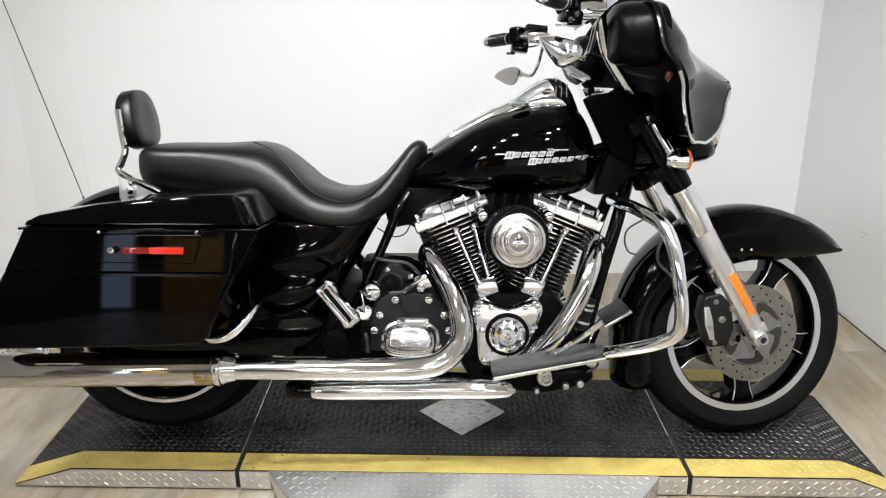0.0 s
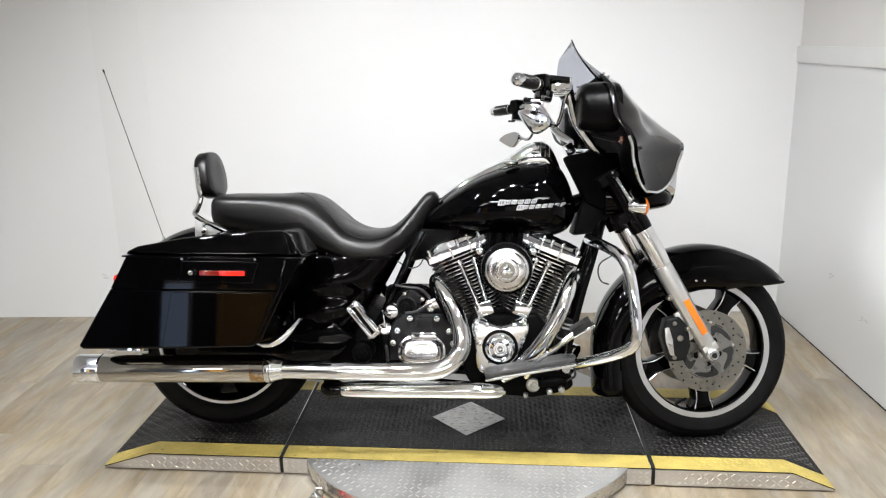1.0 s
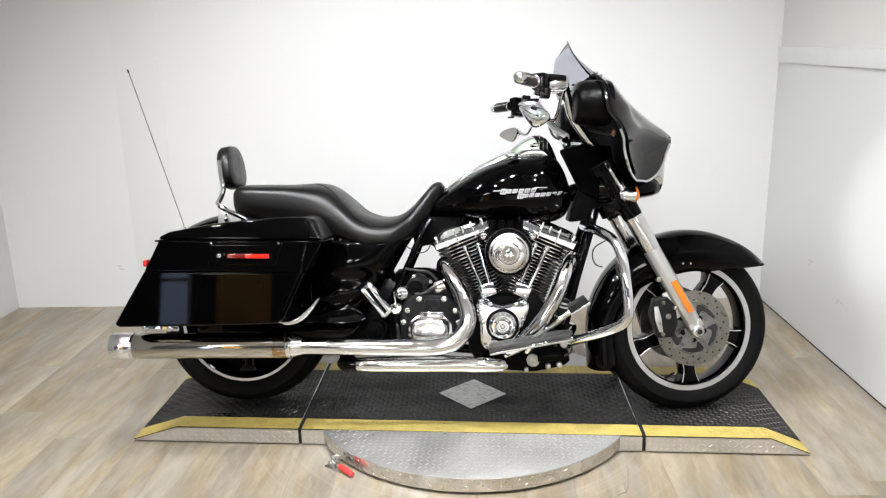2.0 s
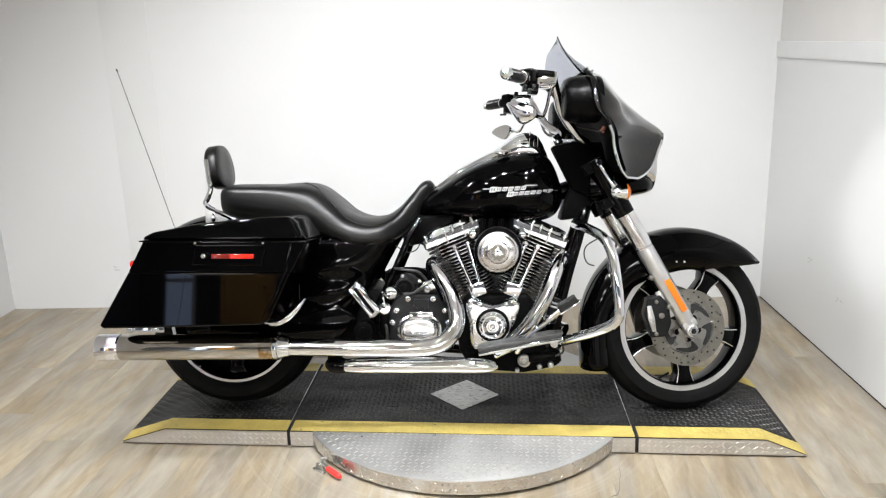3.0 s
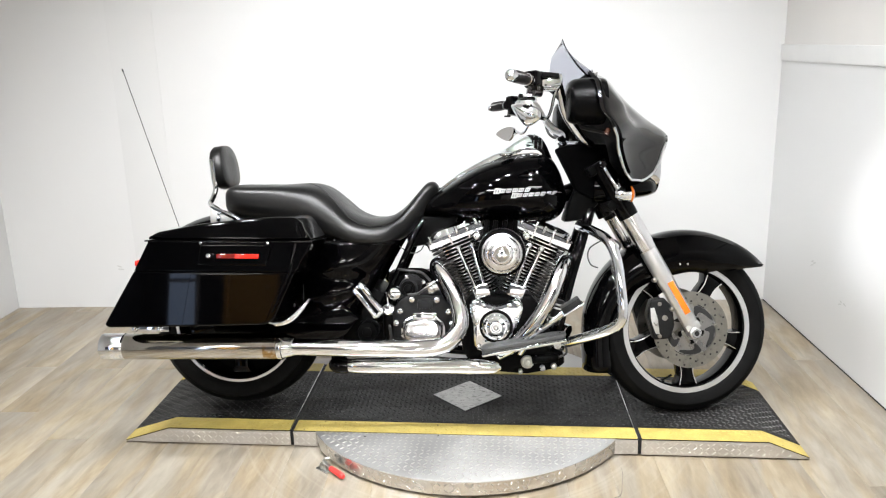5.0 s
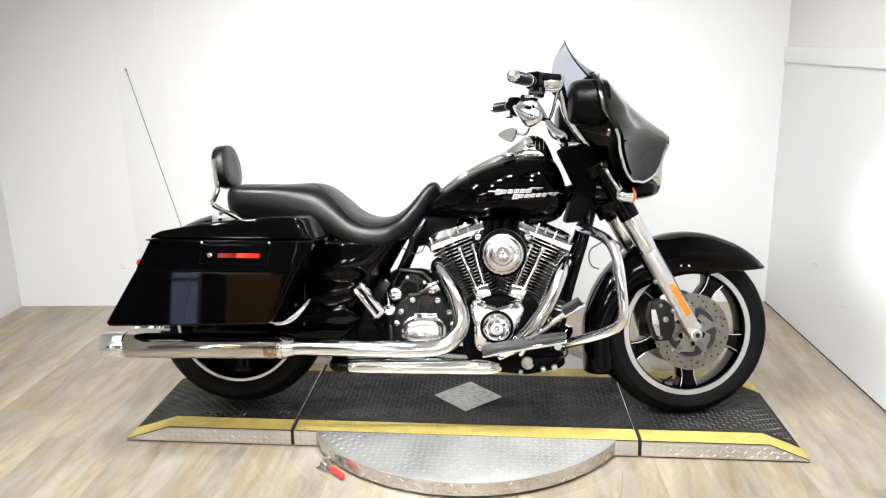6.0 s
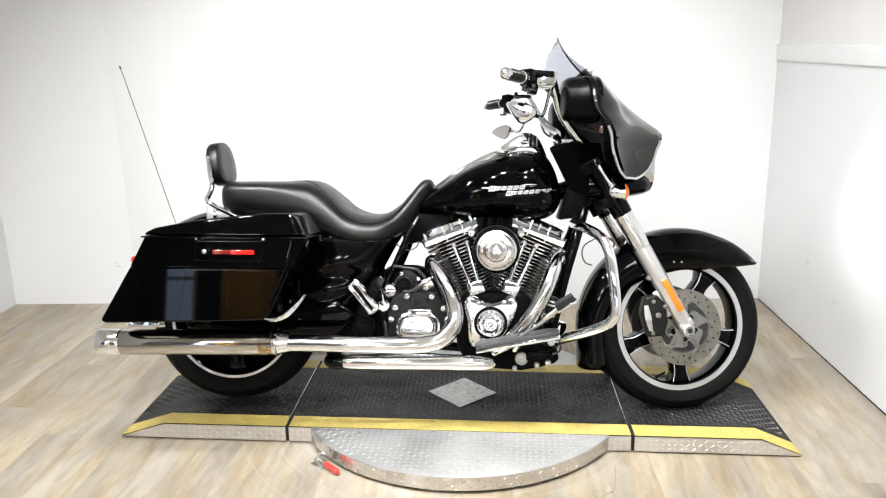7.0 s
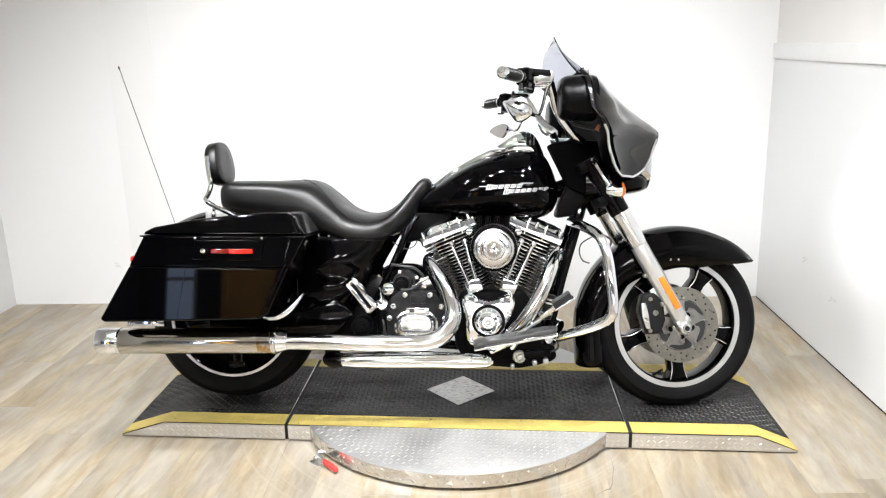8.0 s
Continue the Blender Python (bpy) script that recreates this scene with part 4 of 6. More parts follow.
    part("bag_bracket", m(box((0.12, 0.02, 0.018), pose(-0.96, -0.40, 0.358), 0.004)), CHROME, b)
    for x in (-1.01, -0.93):
        part("bracket_bolt", m(cyl((x, -0.395, 0.358), (x, -0.418, 0.358), 0.010, 12, 0.002)), CHROME, b)


def exhaust():
    for s in (-1, 1):
        m = (lambda bm: bm) if s < 0 else (lambda bm: turned(bm, Matrix.Diagonal((1, -1, 1, 1))))
        a = Matrix.Translation((-0.535, -0.335, 0.292)) @ Vector((-1, -0.01, -0.012)).to_track_quat("Z", "Y").to_matrix().to_4x4()
        muf = part("muffler", m(lathe([(0, 0), (0.030, 0), (0.034, 0.012), (0.041, 0.045), (0.042, 0.06), (0.042, 0.538), (0.041, 0.541), (0, 0.541)], a, 40)), CHROME_STAINED, BIKE, "long stained chrome muffler")
        part("muffler_tip", m(lathe([(0.030, 0.50), (0.0425, 0.541), (0.0438, 0.544), (0.0438, 0.612), (0.0425, 0.615), (0.038, 0.615), (0.037, 0.57), (0.0, 0.565)], a, 40)), CHROME, muf, "chrome end cap")
        part("heat_stain", m(lathe([(0.0400, 0.034), (0.0418, 0.036), (0.0424, 0.060), (0.0424, 0.076), (0.0418, 0.0765)], a, 40)), TARNISHED, muf, "brown heat-stained band")
        part("muffler_clamp", m(lathe([(0.029, -0.016), (0.0310, -0.016), (0.0330, -0.010), (0.0350, 0.002), (0.0400, 0.012), (0.0400, 0.016), (0.0440, 0.018), (0.0440, 0.030), (0.042, 0.033), (0.03, 0.034)], a, 32)), CHROME, muf)
    # rear cylinder's pipe under its shield
    part("rear_header_pipe", tube([(-0.54, -0.333, 0.290), (-0.38, -0.330, 0.288), (-0.22, -0.325, 0.286), (-0.10, -0.318, 0.286), (-0.035, -0.305, 0.296), (0.006, -0.288, 0.330), (0.018, -0.268, 0.378), (-0.002, -0.235, 0.445), (-0.036, -0.20, 0.500), (-0.064, -0.165, 0.532), (-0.070, -0.115, 0.545)], [0.0275] * 7 + [0.0265, 0.023, 0.018, 0.014], 24, 8), CHROME_WORN, BIKE, "chrome rear exhaust header")
    part("header_flange", tube([(-0.030, -0.222, 0.428), (-0.062, -0.188, 0.485), (-0.084, -0.155, 0.522), (-0.082, -0.125, 0.548), (-0.060, -0.11, 0.560)], [0.003, 0.007, 0.008, 0.008, 0.005], 10, 6), PAINT, BIKE, "black exhaust port surround")
    # front cylinder's pipe and crossover shield
    part("front_header_pipe", tube([(0.372, -0.11, 0.560), (0.356, -0.17, 0.545), (0.334, -0.215, 0.50), (0.300, -0.228, 0.42), (0.245, -0.225, 0.335), (0.19, -0.212, 0.278), (0.14, -0.20, 0.245)],
         [0.025, 0.0255, 0.0255, 0.0255, 0.0255, 0.025, 0.022], 24, 8), CHROME_WORN, BIKE, "chrome front exhaust header")
    part("crossover_pipe", tube([(0.150, -0.268, 0.214), (0.128, -0.270, 0.216), (0.06, -0.274, 0.219), (-0.02, -0.276, 0.221), (-0.20, -0.28, 0.220), (-0.33, -0.28, 0.218), (-0.372, -0.275, 0.216)], [0.008, 0.020, 0.0255, 0.0265, 0.0265, 0.024, 0.012], 24, 8), CHROME_WORN, BIKE, "chrome lower crossover pipe")
    part("pipe_bracket", box((0.05, 0.03, 0.05), pose(-0.39, -0.24, 0.225), 0.008), POWDER, BIKE)
    part("pipe_cap", tube([(-0.350, -0.279, 0.2175), (-0.378, -0.275, 0.2175), (-0.398, -0.268, 0.220), (-0.408, -0.255, 0.224)], [0.0235, 0.0275, 0.0240, 0.010], 20, 5), PAINT, BIKE, "black pipe end cap")


CRANK = (0.147, 0.288)


def cylinder(sign):
    """One cylinder of the V: barrel, fins, head and rocker cover. sign: -1 the rear one."""
    ang = radians(22.5) * sign
    at = Matrix.Translation((CRANK[0], 0, CRANK[1])) @ Matrix.Rotation(ang, 4, "Y")
    base = part("cylinder", turned(tube([(0, 0, 0.12), (0, 0, 0.33)], 0.062, 24, 1), at), POWDER, BIKE, "black finned cylinder with machined fin edges")

    def fin(hx, hy, t):
        bm = bmesh.new()
        o = oval(40, hx, hy, 3.2)
        i = oval(40, hx - 0.0015, hy - 0.0015, 3.2)
        skin(bm, [[(x, y, -t / 2) for x, y in i], [(x, y, -t / 2 + 0.0006) for x, y in o], [(x, y, t / 2 - 0.0006) for x, y in o], [(x, y, t / 2) for x, y in i]])
        for f in bm.faces:
            if len(f.verts) == 4 and abs(f.calc_center_median().z) < t / 2 - 0.0002:
                f.material_index = 1
        return finish(bm, "cooling_fin", [POWDER, POLISHED])
    small, big = fin(0.089, 0.086, 0.0029), fin(0.103, 0.098, 0.0042)
    out = -0.018 if sign < 0 else 0.002          # the rear one's fins reach farther back
    for k in range(13):
        o = new("cooling_fin", small)
        o.parent = base
        o.matrix_basis = at @ pose(out, 0, 0.148 + 0.0118 * k)
    for k in range(5):
        o = new("cooling_fin", big)
        o.parent = base
        o.matrix_basis = at @ pose(out * 0.85, 0, 0.304 + 0.0130 * k)
    part("cylinder_head", turned(box((0.15, 0.16, 0.06), pose(0, 0, 0.335), 0.02), at), POWDER, BIKE)
    # rocker cover in two steps
    rc = part("rocker_cover", turned(box((0.208, 0.192, 0.036), pose(out * 0.6, 0, 0.380), 0.010, segs=3), at), CHROME, BIKE, "chrome rocker cover")
    bm = bmesh.new()
    rings = []
    for z, a, b in ((0.390, 0.099, 0.090), (0.406, 0.096, 0.086), (0.417, 0.088, 0.078), (0.422, 0.072, 0.064)):
        rings.append([at @ Vector((x + out * 0.7, y, z)) for x, y in oval(40, a, b, 4.5)])
    part("rocker_cap", skin(bm, rings), CHROME, rc)
    for x in (-0.03, 0.035):
        part("rocker_rib", turned(box((0.006, 0.196, 0.060), pose(x, 0, 0.384), 0.002), at), POLISHED, rc)
    for x in (-0.086 + out * 0.7, 0.0, 0.086 + out * 0.7):
        part("rocker_bolt", turned(cyl((x, -0.090, 0.385), (x, -0.090, 0.412), 0.007, 10, 0.002), at), CHROME, rc)


def engine():
    part("crankcase", turned(prism([(0.02, 0.24), (0.05, 0.19), (0.30, 0.19), (0.33, 0.26), (0.30, 0.38), (0.25, 0.44), (0.05, 0.44), (0.0, 0.38)], -0.15, 0.15, 0.02, 3), Matrix()), POWDER, BIKE, "black crankcase")
    cylinder(-1)
    cylinder(1)
    # cam cover
    cov = part("cam_cover", prism([(0.068, 0.258), (0.060, 0.290), (0.057, 0.345), (0.047, 0.384), (0.046, 0.412), (0.060, 0.430), (0.090, 0.424), (0.135, 0.410), (0.178, 0.424), (0.206, 0.430), (0.222, 0.414), (0.220, 0.384), (0.207, 0.350), (0.192, 0.312), (0.170, 0.280), (0.14, 0.262), (0.10, 0.253)], -0.150, -0.205, 0.012, 3, 2), CHROME, BIKE, "chrome cam cover")
    at = Matrix.Translation((0.134, -0.2, 0.340)) @ Matrix.Rotation(radians(90), 4, "X")
    part("timer_cover", lathe([(0, 0), (0.058, 0), (0.058, 0.008), (0.0565, 0.013), (0.0505, 0.015), (0.049, 0.030), (0.043, 0.034), (0.0405, 0.034), (0.039, 0.029), (0.029, 0.031), (0.0275, 0.036), (0.025, 0.038), (0.018, 0.038), (0.0165, 0.033), (0.011, 0.033), (0.0095, 0.043), (0.005, 0.045), (0.0042, 0.038), (0, 0.038)], at @ Matrix.Diagonal((0.82, 0.82, 1, 1)), 48), CHROME, cov, "round chrome timing cover")
    for x, z in ((0.060, 0.416), (0.092, 0.412), (0.178, 0.412), (0.208, 0.416), (0.070, 0.352), (0.203, 0.362), (0.076, 0.272), (0.058, 0.395)):
        part("cover_bolt", cyl((x, -0.200, z), (x, -0.215, z), 0.0075, 12, 0.002), CHROME, cov)
    # black crescent that the round cover sits in
    part("cover_recess", lathe([(0.046, 0.0), (0.056, 0.0), (0.056, 0.0068), (0.046, 0.0068)], Matrix.Translation((0.134, -0.2, 0.340)) @ Matrix.Rotation(radians(90), 4, "X"), 48), POWDER, cov)
    # lifter blocks and pushrod tubes
    for x, a in ((0.083, -1), (0.203, 1)):
        part("lifter_block", box((0.055, 0.06, 0.045), Matrix.Translation((x, -0.13, 0.452)) @ Matrix.Rotation(radians(20 * a), 4, "Y"), 0.008), CHROME, BIKE)
    for a, b in (((0.068, -0.150, 0.455), (0.002, -0.120, 0.600)), ((0.094, -0.142, 0.455), (0.050, -0.118, 0.612)), ((0.220, -0.150, 0.455), (0.290, -0.120, 0.600)), ((0.190, -0.142, 0.455), (0.248, -0.118, 0.612))):
        va, vb = Vector(a), Vector(b)
        t = part("pushrod_tube", cyl(va, vb, 0.0075, 16), CHROME, BIKE, "chrome pushrod tube")
        for u, r in ((0.06, 0.0125), (0.5, 0.0100), (0.94, 0.0120)):
            c = va.lerp(vb, u)
            w = (vb - va).normalized() * 0.008
            part("tube_collar", cyl(c - w, c + w, r, 16, 0.002), CHROME, t)
    # air cleaner
    at = Matrix.Translation((0.152, -0.150, 0.590)) @ Matrix.Rotation(radians(90), 4, "X")
    el = part("air_filter", lathe([(0, 0), (0.040, 0), (0.072, 0.02), (0.0765, 0.03), (0.0765, 0.098), (0.070, 0.105), (0, 0.105)], at, 48), SATIN, BIKE, "black pleated air filter")
    bm = bmesh.new()
    for k in range(64):
        a = 2 * math.pi * k / 64
        p, q = at @ Vector((0.077 * math.cos(a), 0.077 * math.sin(a), 0.032)), at @ Vector((0.077 * math.cos(a), 0.077 * math.sin(a), 0.097))
        cyl(p, q, 0.0019, 5, bm=bm)
    part("filter_pleats", bm, CASE, el)
    prof = [(0.0, 0.103), (0.064, 0.103), (0.067, 0.107), (0.067, 0.118), (0.0655, 0.1225), (0.0625, 0.1250), (0.0590, 0.1262), (0.0570, 0.1300), (0.0545, 0.1335), (0.0500, 0.1352), (0.0420, 0.1366), (0.0360, 0.1372), (0.0345, 0.1395), (0.0320, 0.1415), (0.0275, 0.1420), (0.0258, 0.1395), (0.0, 0.1390)]
    cv = part("air_cleaner_cover", lathe(prof, at, 64), POLISHED, BIKE, "round stepped chrome air cleaner cover")
    for r0, h in ((0.0578, 0.1268), (0.0357, 0.1372)):
        part("cover_groove", lathe([(r0 - 0.0008, h - 0.001), (r0 + 0.0008, h - 0.001), (r0 + 0.0008, h + 0.0004), (r0 - 0.0008, h + 0.0004)], at, 56), CASE, cv)
    for k in range(5):
        a = radians(90 + 72 * k)
        q = at @ Vector((0.0595 * math.cos(a), 0.0595 * math.sin(a), 0.122))
        part("cover_screw", cyl(q, q + Vector((0, -0.004, 0)), 0.0035, 10, 0.001), POLISHED, cv)
    # plain lobed emblem on a dark ground in its centre
    part("emblem_ground", cyl(at @ Vector((0, 0, 0.1385)), at @ Vector((0, 0, 0.1402)), 0.0245, 36), STEEL, cv)
    lobes = [(0.0150 + 0.0030 * math.cos(3 * radians(a)) + 0.0018 * math.cos(7 * radians(a))) for a in range(0, 360, 6)]
    rings = [[at @ Vector((k * r * math.cos(radians(6 * i) + 1.57), k * r * math.sin(radians(6 * i) + 1.57), h)) for i, r in enumerate(lobes)] for k, h in ((1.0, 0.1395), (1.0, 0.1440), (0.85, 0.1465), (0.4, 0.1475))]
    part("emblem", skin(bmesh.new(), rings), CHROME, cv, "plain lobed chrome emblem")
    for x in (0.070, 0.232):
        part("breather_bolt", cyl((x, -0.12, 0.642), (x, -0.215, 0.642), 0.0125, 18, 0.004), CHROME, BIKE, "chrome breather bolt")
    for x in (0.098, 0.128, 0.160, 0.196):
        part("tank_stay", cyl((x, -0.10, 0.640), (x + 0.004, -0.10, 0.690), 0.0085, 12, 0.002), POWDER, BIKE)
    part("throttle_body", box((0.13, 0.16, 0.14), pose(0.150, 0.0, 0.625), 0.02), POWDER, BIKE, "black throttle body between the heads")
    part("oil_tank", box((0.20, 0.14, 0.14), pose(-0.15, 0.02, 0.432), 0.02), POWDER, BIKE)
    part("ignition_cover", prism([(-0.20, 0.70), (-0.175, 0.60), (-0.155, 0.592), (-0.12, 0.600), (-0.085, 0.580), (-0.04, 0.585), (0.0, 0.70)], -0.06, 0.08, 0.008, 2), POWDER, BIKE)
    part("intake", cyl((0.15, 0.02, 0.57), (0.15, -0.15, 0.59), 0.035, 20), POWDER, BIKE)
    # gearbox with its chrome side cover
    gb = part("gearbox", prism([(-0.235, 0.285), (-0.005, 0.285), (0.0, 0.35), (-0.02, 0.405), (-0.05, 0.44), (-0.16, 0.445), (-0.20, 0.42), (-0.235, 0.34)], -0.175, 0.15, 0.012, 3), CASE, BIKE, "dark grey gearbox")
    bm = bmesh.new()
    rings = []
    for y, a, b in ((-0.172, 0.074, 0.047), (-0.190, 0.074, 0.047), (-0.193, 0.068, 0.042), (-0.206, 0.065, 0.039), (-0.214, 0.061, 0.035), (-0.2185, 0.055, 0.030), (-0.220, 0.046, 0.024), (-0.221, 0.02, 0.010)):
        rings.append([(-0.112 + x, y + 0.16 * z, 0.325 + z - 0.008 * (abs(x) / 0.083) ** 2) for x, z in oval(40, a, b, 2.7)])
    part("gearbox_side_cover", skin(bm, rings), POLISHED, gb, "chrome clutch release cover")
    part("side_cover_boss", box((0.080, 0.032, 0.026), pose(-0.105, -0.190, 0.370), 0.006), CHROME, gb, "chrome inspection boss")
    part("gearbox_rib", box((0.050, 0.02, 0.030), pose(-0.107, -0.176, 0.408), 0.005), CASE, gb)
    for x in (-0.140, -0.070):
        part("boss_bolt", cyl((x, -0.20, 0.370), (x, -0.211, 0.370), 0.0065, 12, 0.002), CHROME, gb)
    for x, z in ((-0.190, 0.385), (-0.150, 0.425), (-0.065, 0.425), (-0.026, 0.385), (-0.204, 0.345), (-0.014, 0.345), (-0.178, 0.305), (-0.042, 0.305)):
        part("gearbox_bolt", cyl((x, -0.170, z), (x, -0.192, z), 0.0100, 14, 0.002), CHROME, gb)
    # starter motor, solenoid, oil filler
    st = part("starter_motor", cyl((-0.162, 0.05, 0.462), (-0.162, -0.165, 0.462), 0.034, 28, 0.006), CASE, BIKE, "dark starter motor end")
    part("starter_cap", cyl((-0.164, -0.16, 0.459), (-0.164, -0.178, 0.459), 0.016, 20, 0.004), POWDER, st)
    part("starter_rim", lathe([(0.022, 0), (0.026, 0), (0.027, 0.004), (0.026, 0.010), (0.022, 0.010)], Matrix.Translation((-0.164, -0.162, 0.460)) @ Matrix.Rotation(radians(90), 4, "X"), 28), POWDER, st)
    part("starter_bracket", box((0.055, 0.012, 0.022), pose(-0.140, -0.158, 0.490, 0, 25, 0), 0.005), CASE, st)
    for x, z in ((-0.170, 0.500), (-0.112, 0.482), (-0.128, 0.436)):
        part("starter_bolt", cyl((x, -0.155, z), (x, -0.172, z), 0.007, 10, 0.002), CHROME, st)
    sol = part("solenoid", cyl((-0.210, -0.10, 0.443), (-0.210, -0.185, 0.443), 0.0235, 22, 0.009), CHROME, BIKE, "chrome solenoid cover")
    part("solenoid_cap", cyl((-0.214, -0.18, 0.436), (-0.214, -0.195, 0.436), 0.0095, 16, 0.002), CHROME, sol)
    part("solenoid_socket", cyl((-0.214, -0.194, 0.436), (-0.214, -0.1965, 0.436), 0.0055, 6), DARKGAP, sol)
    dip = part("oil_filler", cyl((-0.232, -0.17, 0.295), (-0.232, -0.180, 0.380), 0.018, 18, 0.003), POWDER, BIKE)
    part("filler_cap", cyl((-0.231, -0.172, 0.380), (-0.231, -0.190, 0.396), 0.0215, 24, 0.004), POLISHED, dip, "slotted polished filler cap")
    part("filler_slot", box((0.030, 0.004, 0.006), Matrix.Translation((-0.231, -0.1905, 0.3962)) @ Matrix.Rotation(radians(42), 4, "X") @ Matrix.Rotation(radians(40), 4, "Y"), 0.001), DARKGAP, dip)
    part("breather_cover", box((0.05, 0.03, 0.035), Matrix.Translation((-0.075, -0.165, 0.470)) @ Matrix.Rotation(radians(-20), 4, "Y"), 0.009), POLISHED, BIKE)
    part("battery_tray_hoop", tube([(-0.225, -0.10, 0.45), (-0.215, -0.10, 0.492), (-0.185, -0.10, 0.512), (-0.15, -0.10, 0.515), (-0.118, -0.10, 0.513), (-0.090, -0.10, 0.496), (-0.072, -0.10, 0.455)], 0.009, 10), PAINT, BIKE)
    for pts, rad, mat in (([(-0.245, -0.17, 0.37), (-0.225, -0.19, 0.33), (-0.222, -0.18, 0.285)], 0.0055, WIRE),
                          ([(-0.06, -0.16, 0.50), (-0.085, -0.175, 0.475), (-0.13, -0.18, 0.445), (-0.165, -0.175, 0.44)], 0.0045, WIRE),
                          ([(-0.20, -0.15, 0.525), (-0.165, -0.17, 0.522), (-0.12, -0.165, 0.515), (-0.09, -0.15, 0.485)], 0.0045, WIRE),
                          ([(-0.125, -0.19, 0.455), (-0.09, -0.195, 0.475), (-0.055, -0.18, 0.495)], 0.003, CHROME)):
        part("hose", tube(pts, rad, 8, 6), mat, BIKE, "thin engine hose")
    part("solenoid_bracket", box((0.007, 0.006, 0.055), pose(-0.232, -0.20, 0.425, 0, -8, 0), 0.004), CHROME, BIKE)
    part("oil_line_fitting", cyl((-0.085, -0.16, 0.462), (-0.085, -0.19, 0.455), 0.011, 6, 0.001), CHROME, BIKE)
    # regulator and lower hardware
    part("lower_engine_block", prism([(0.06, 0.20), (0.13, 0.172), (0.24, 0.165), (0.30, 0.176), (0.35, 0.19), (0.37, 0.205), (0.36, 0.25), (0.06, 0.245)], -0.15, 0.12, 0.012, 2), POWDER, BIKE)
    for x, z, r in ((0.240, 0.210, 0.008), (0.217, 0.177, 0.0075), (0.292, 0.190, 0.009), (0.330, 0.197, 0.010), (0.270, 0.225, 0.006)):
        part("lower_bolt", cyl((x, -0.14, z), (x, -0.172, z), r, 14, 0.003), ZINC, BIKE)
    part("brake_line_banjo", lathe([(0.012, 0), (0.020, 0), (0.022, 0.003), (0.022, 0.012), (0.019, 0.015), (0.014, 0.015), (0.012, 0.010)], Matrix.Translation((0.240, -0.152, 0.210)) @ Matrix.Rotation(radians(90), 4, "X"), 26), ZINC, BIKE, "round zinc brake fitting")
    part("brake_cylinder", cyl((0.255, -0.165, 0.218), (0.345, -0.165, 0.228), 0.013, 18, 0.003), POWDER, BIKE, "black rear brake cylinder")
    part("brake_line", tube([(0.345, -0.165, 0.228), (0.372, -0.16, 0.245), (0.362, -0.14, 0.29)], 0.004, 8, 5), WIRE, BIKE)
    # oil filter
    part("oil_filter", cyl((0.335, -0.03, 0.30), (0.385, -0.06, 0.285), 0.036, 28, 0.006), CHROME, BIKE, "chrome oil filter")


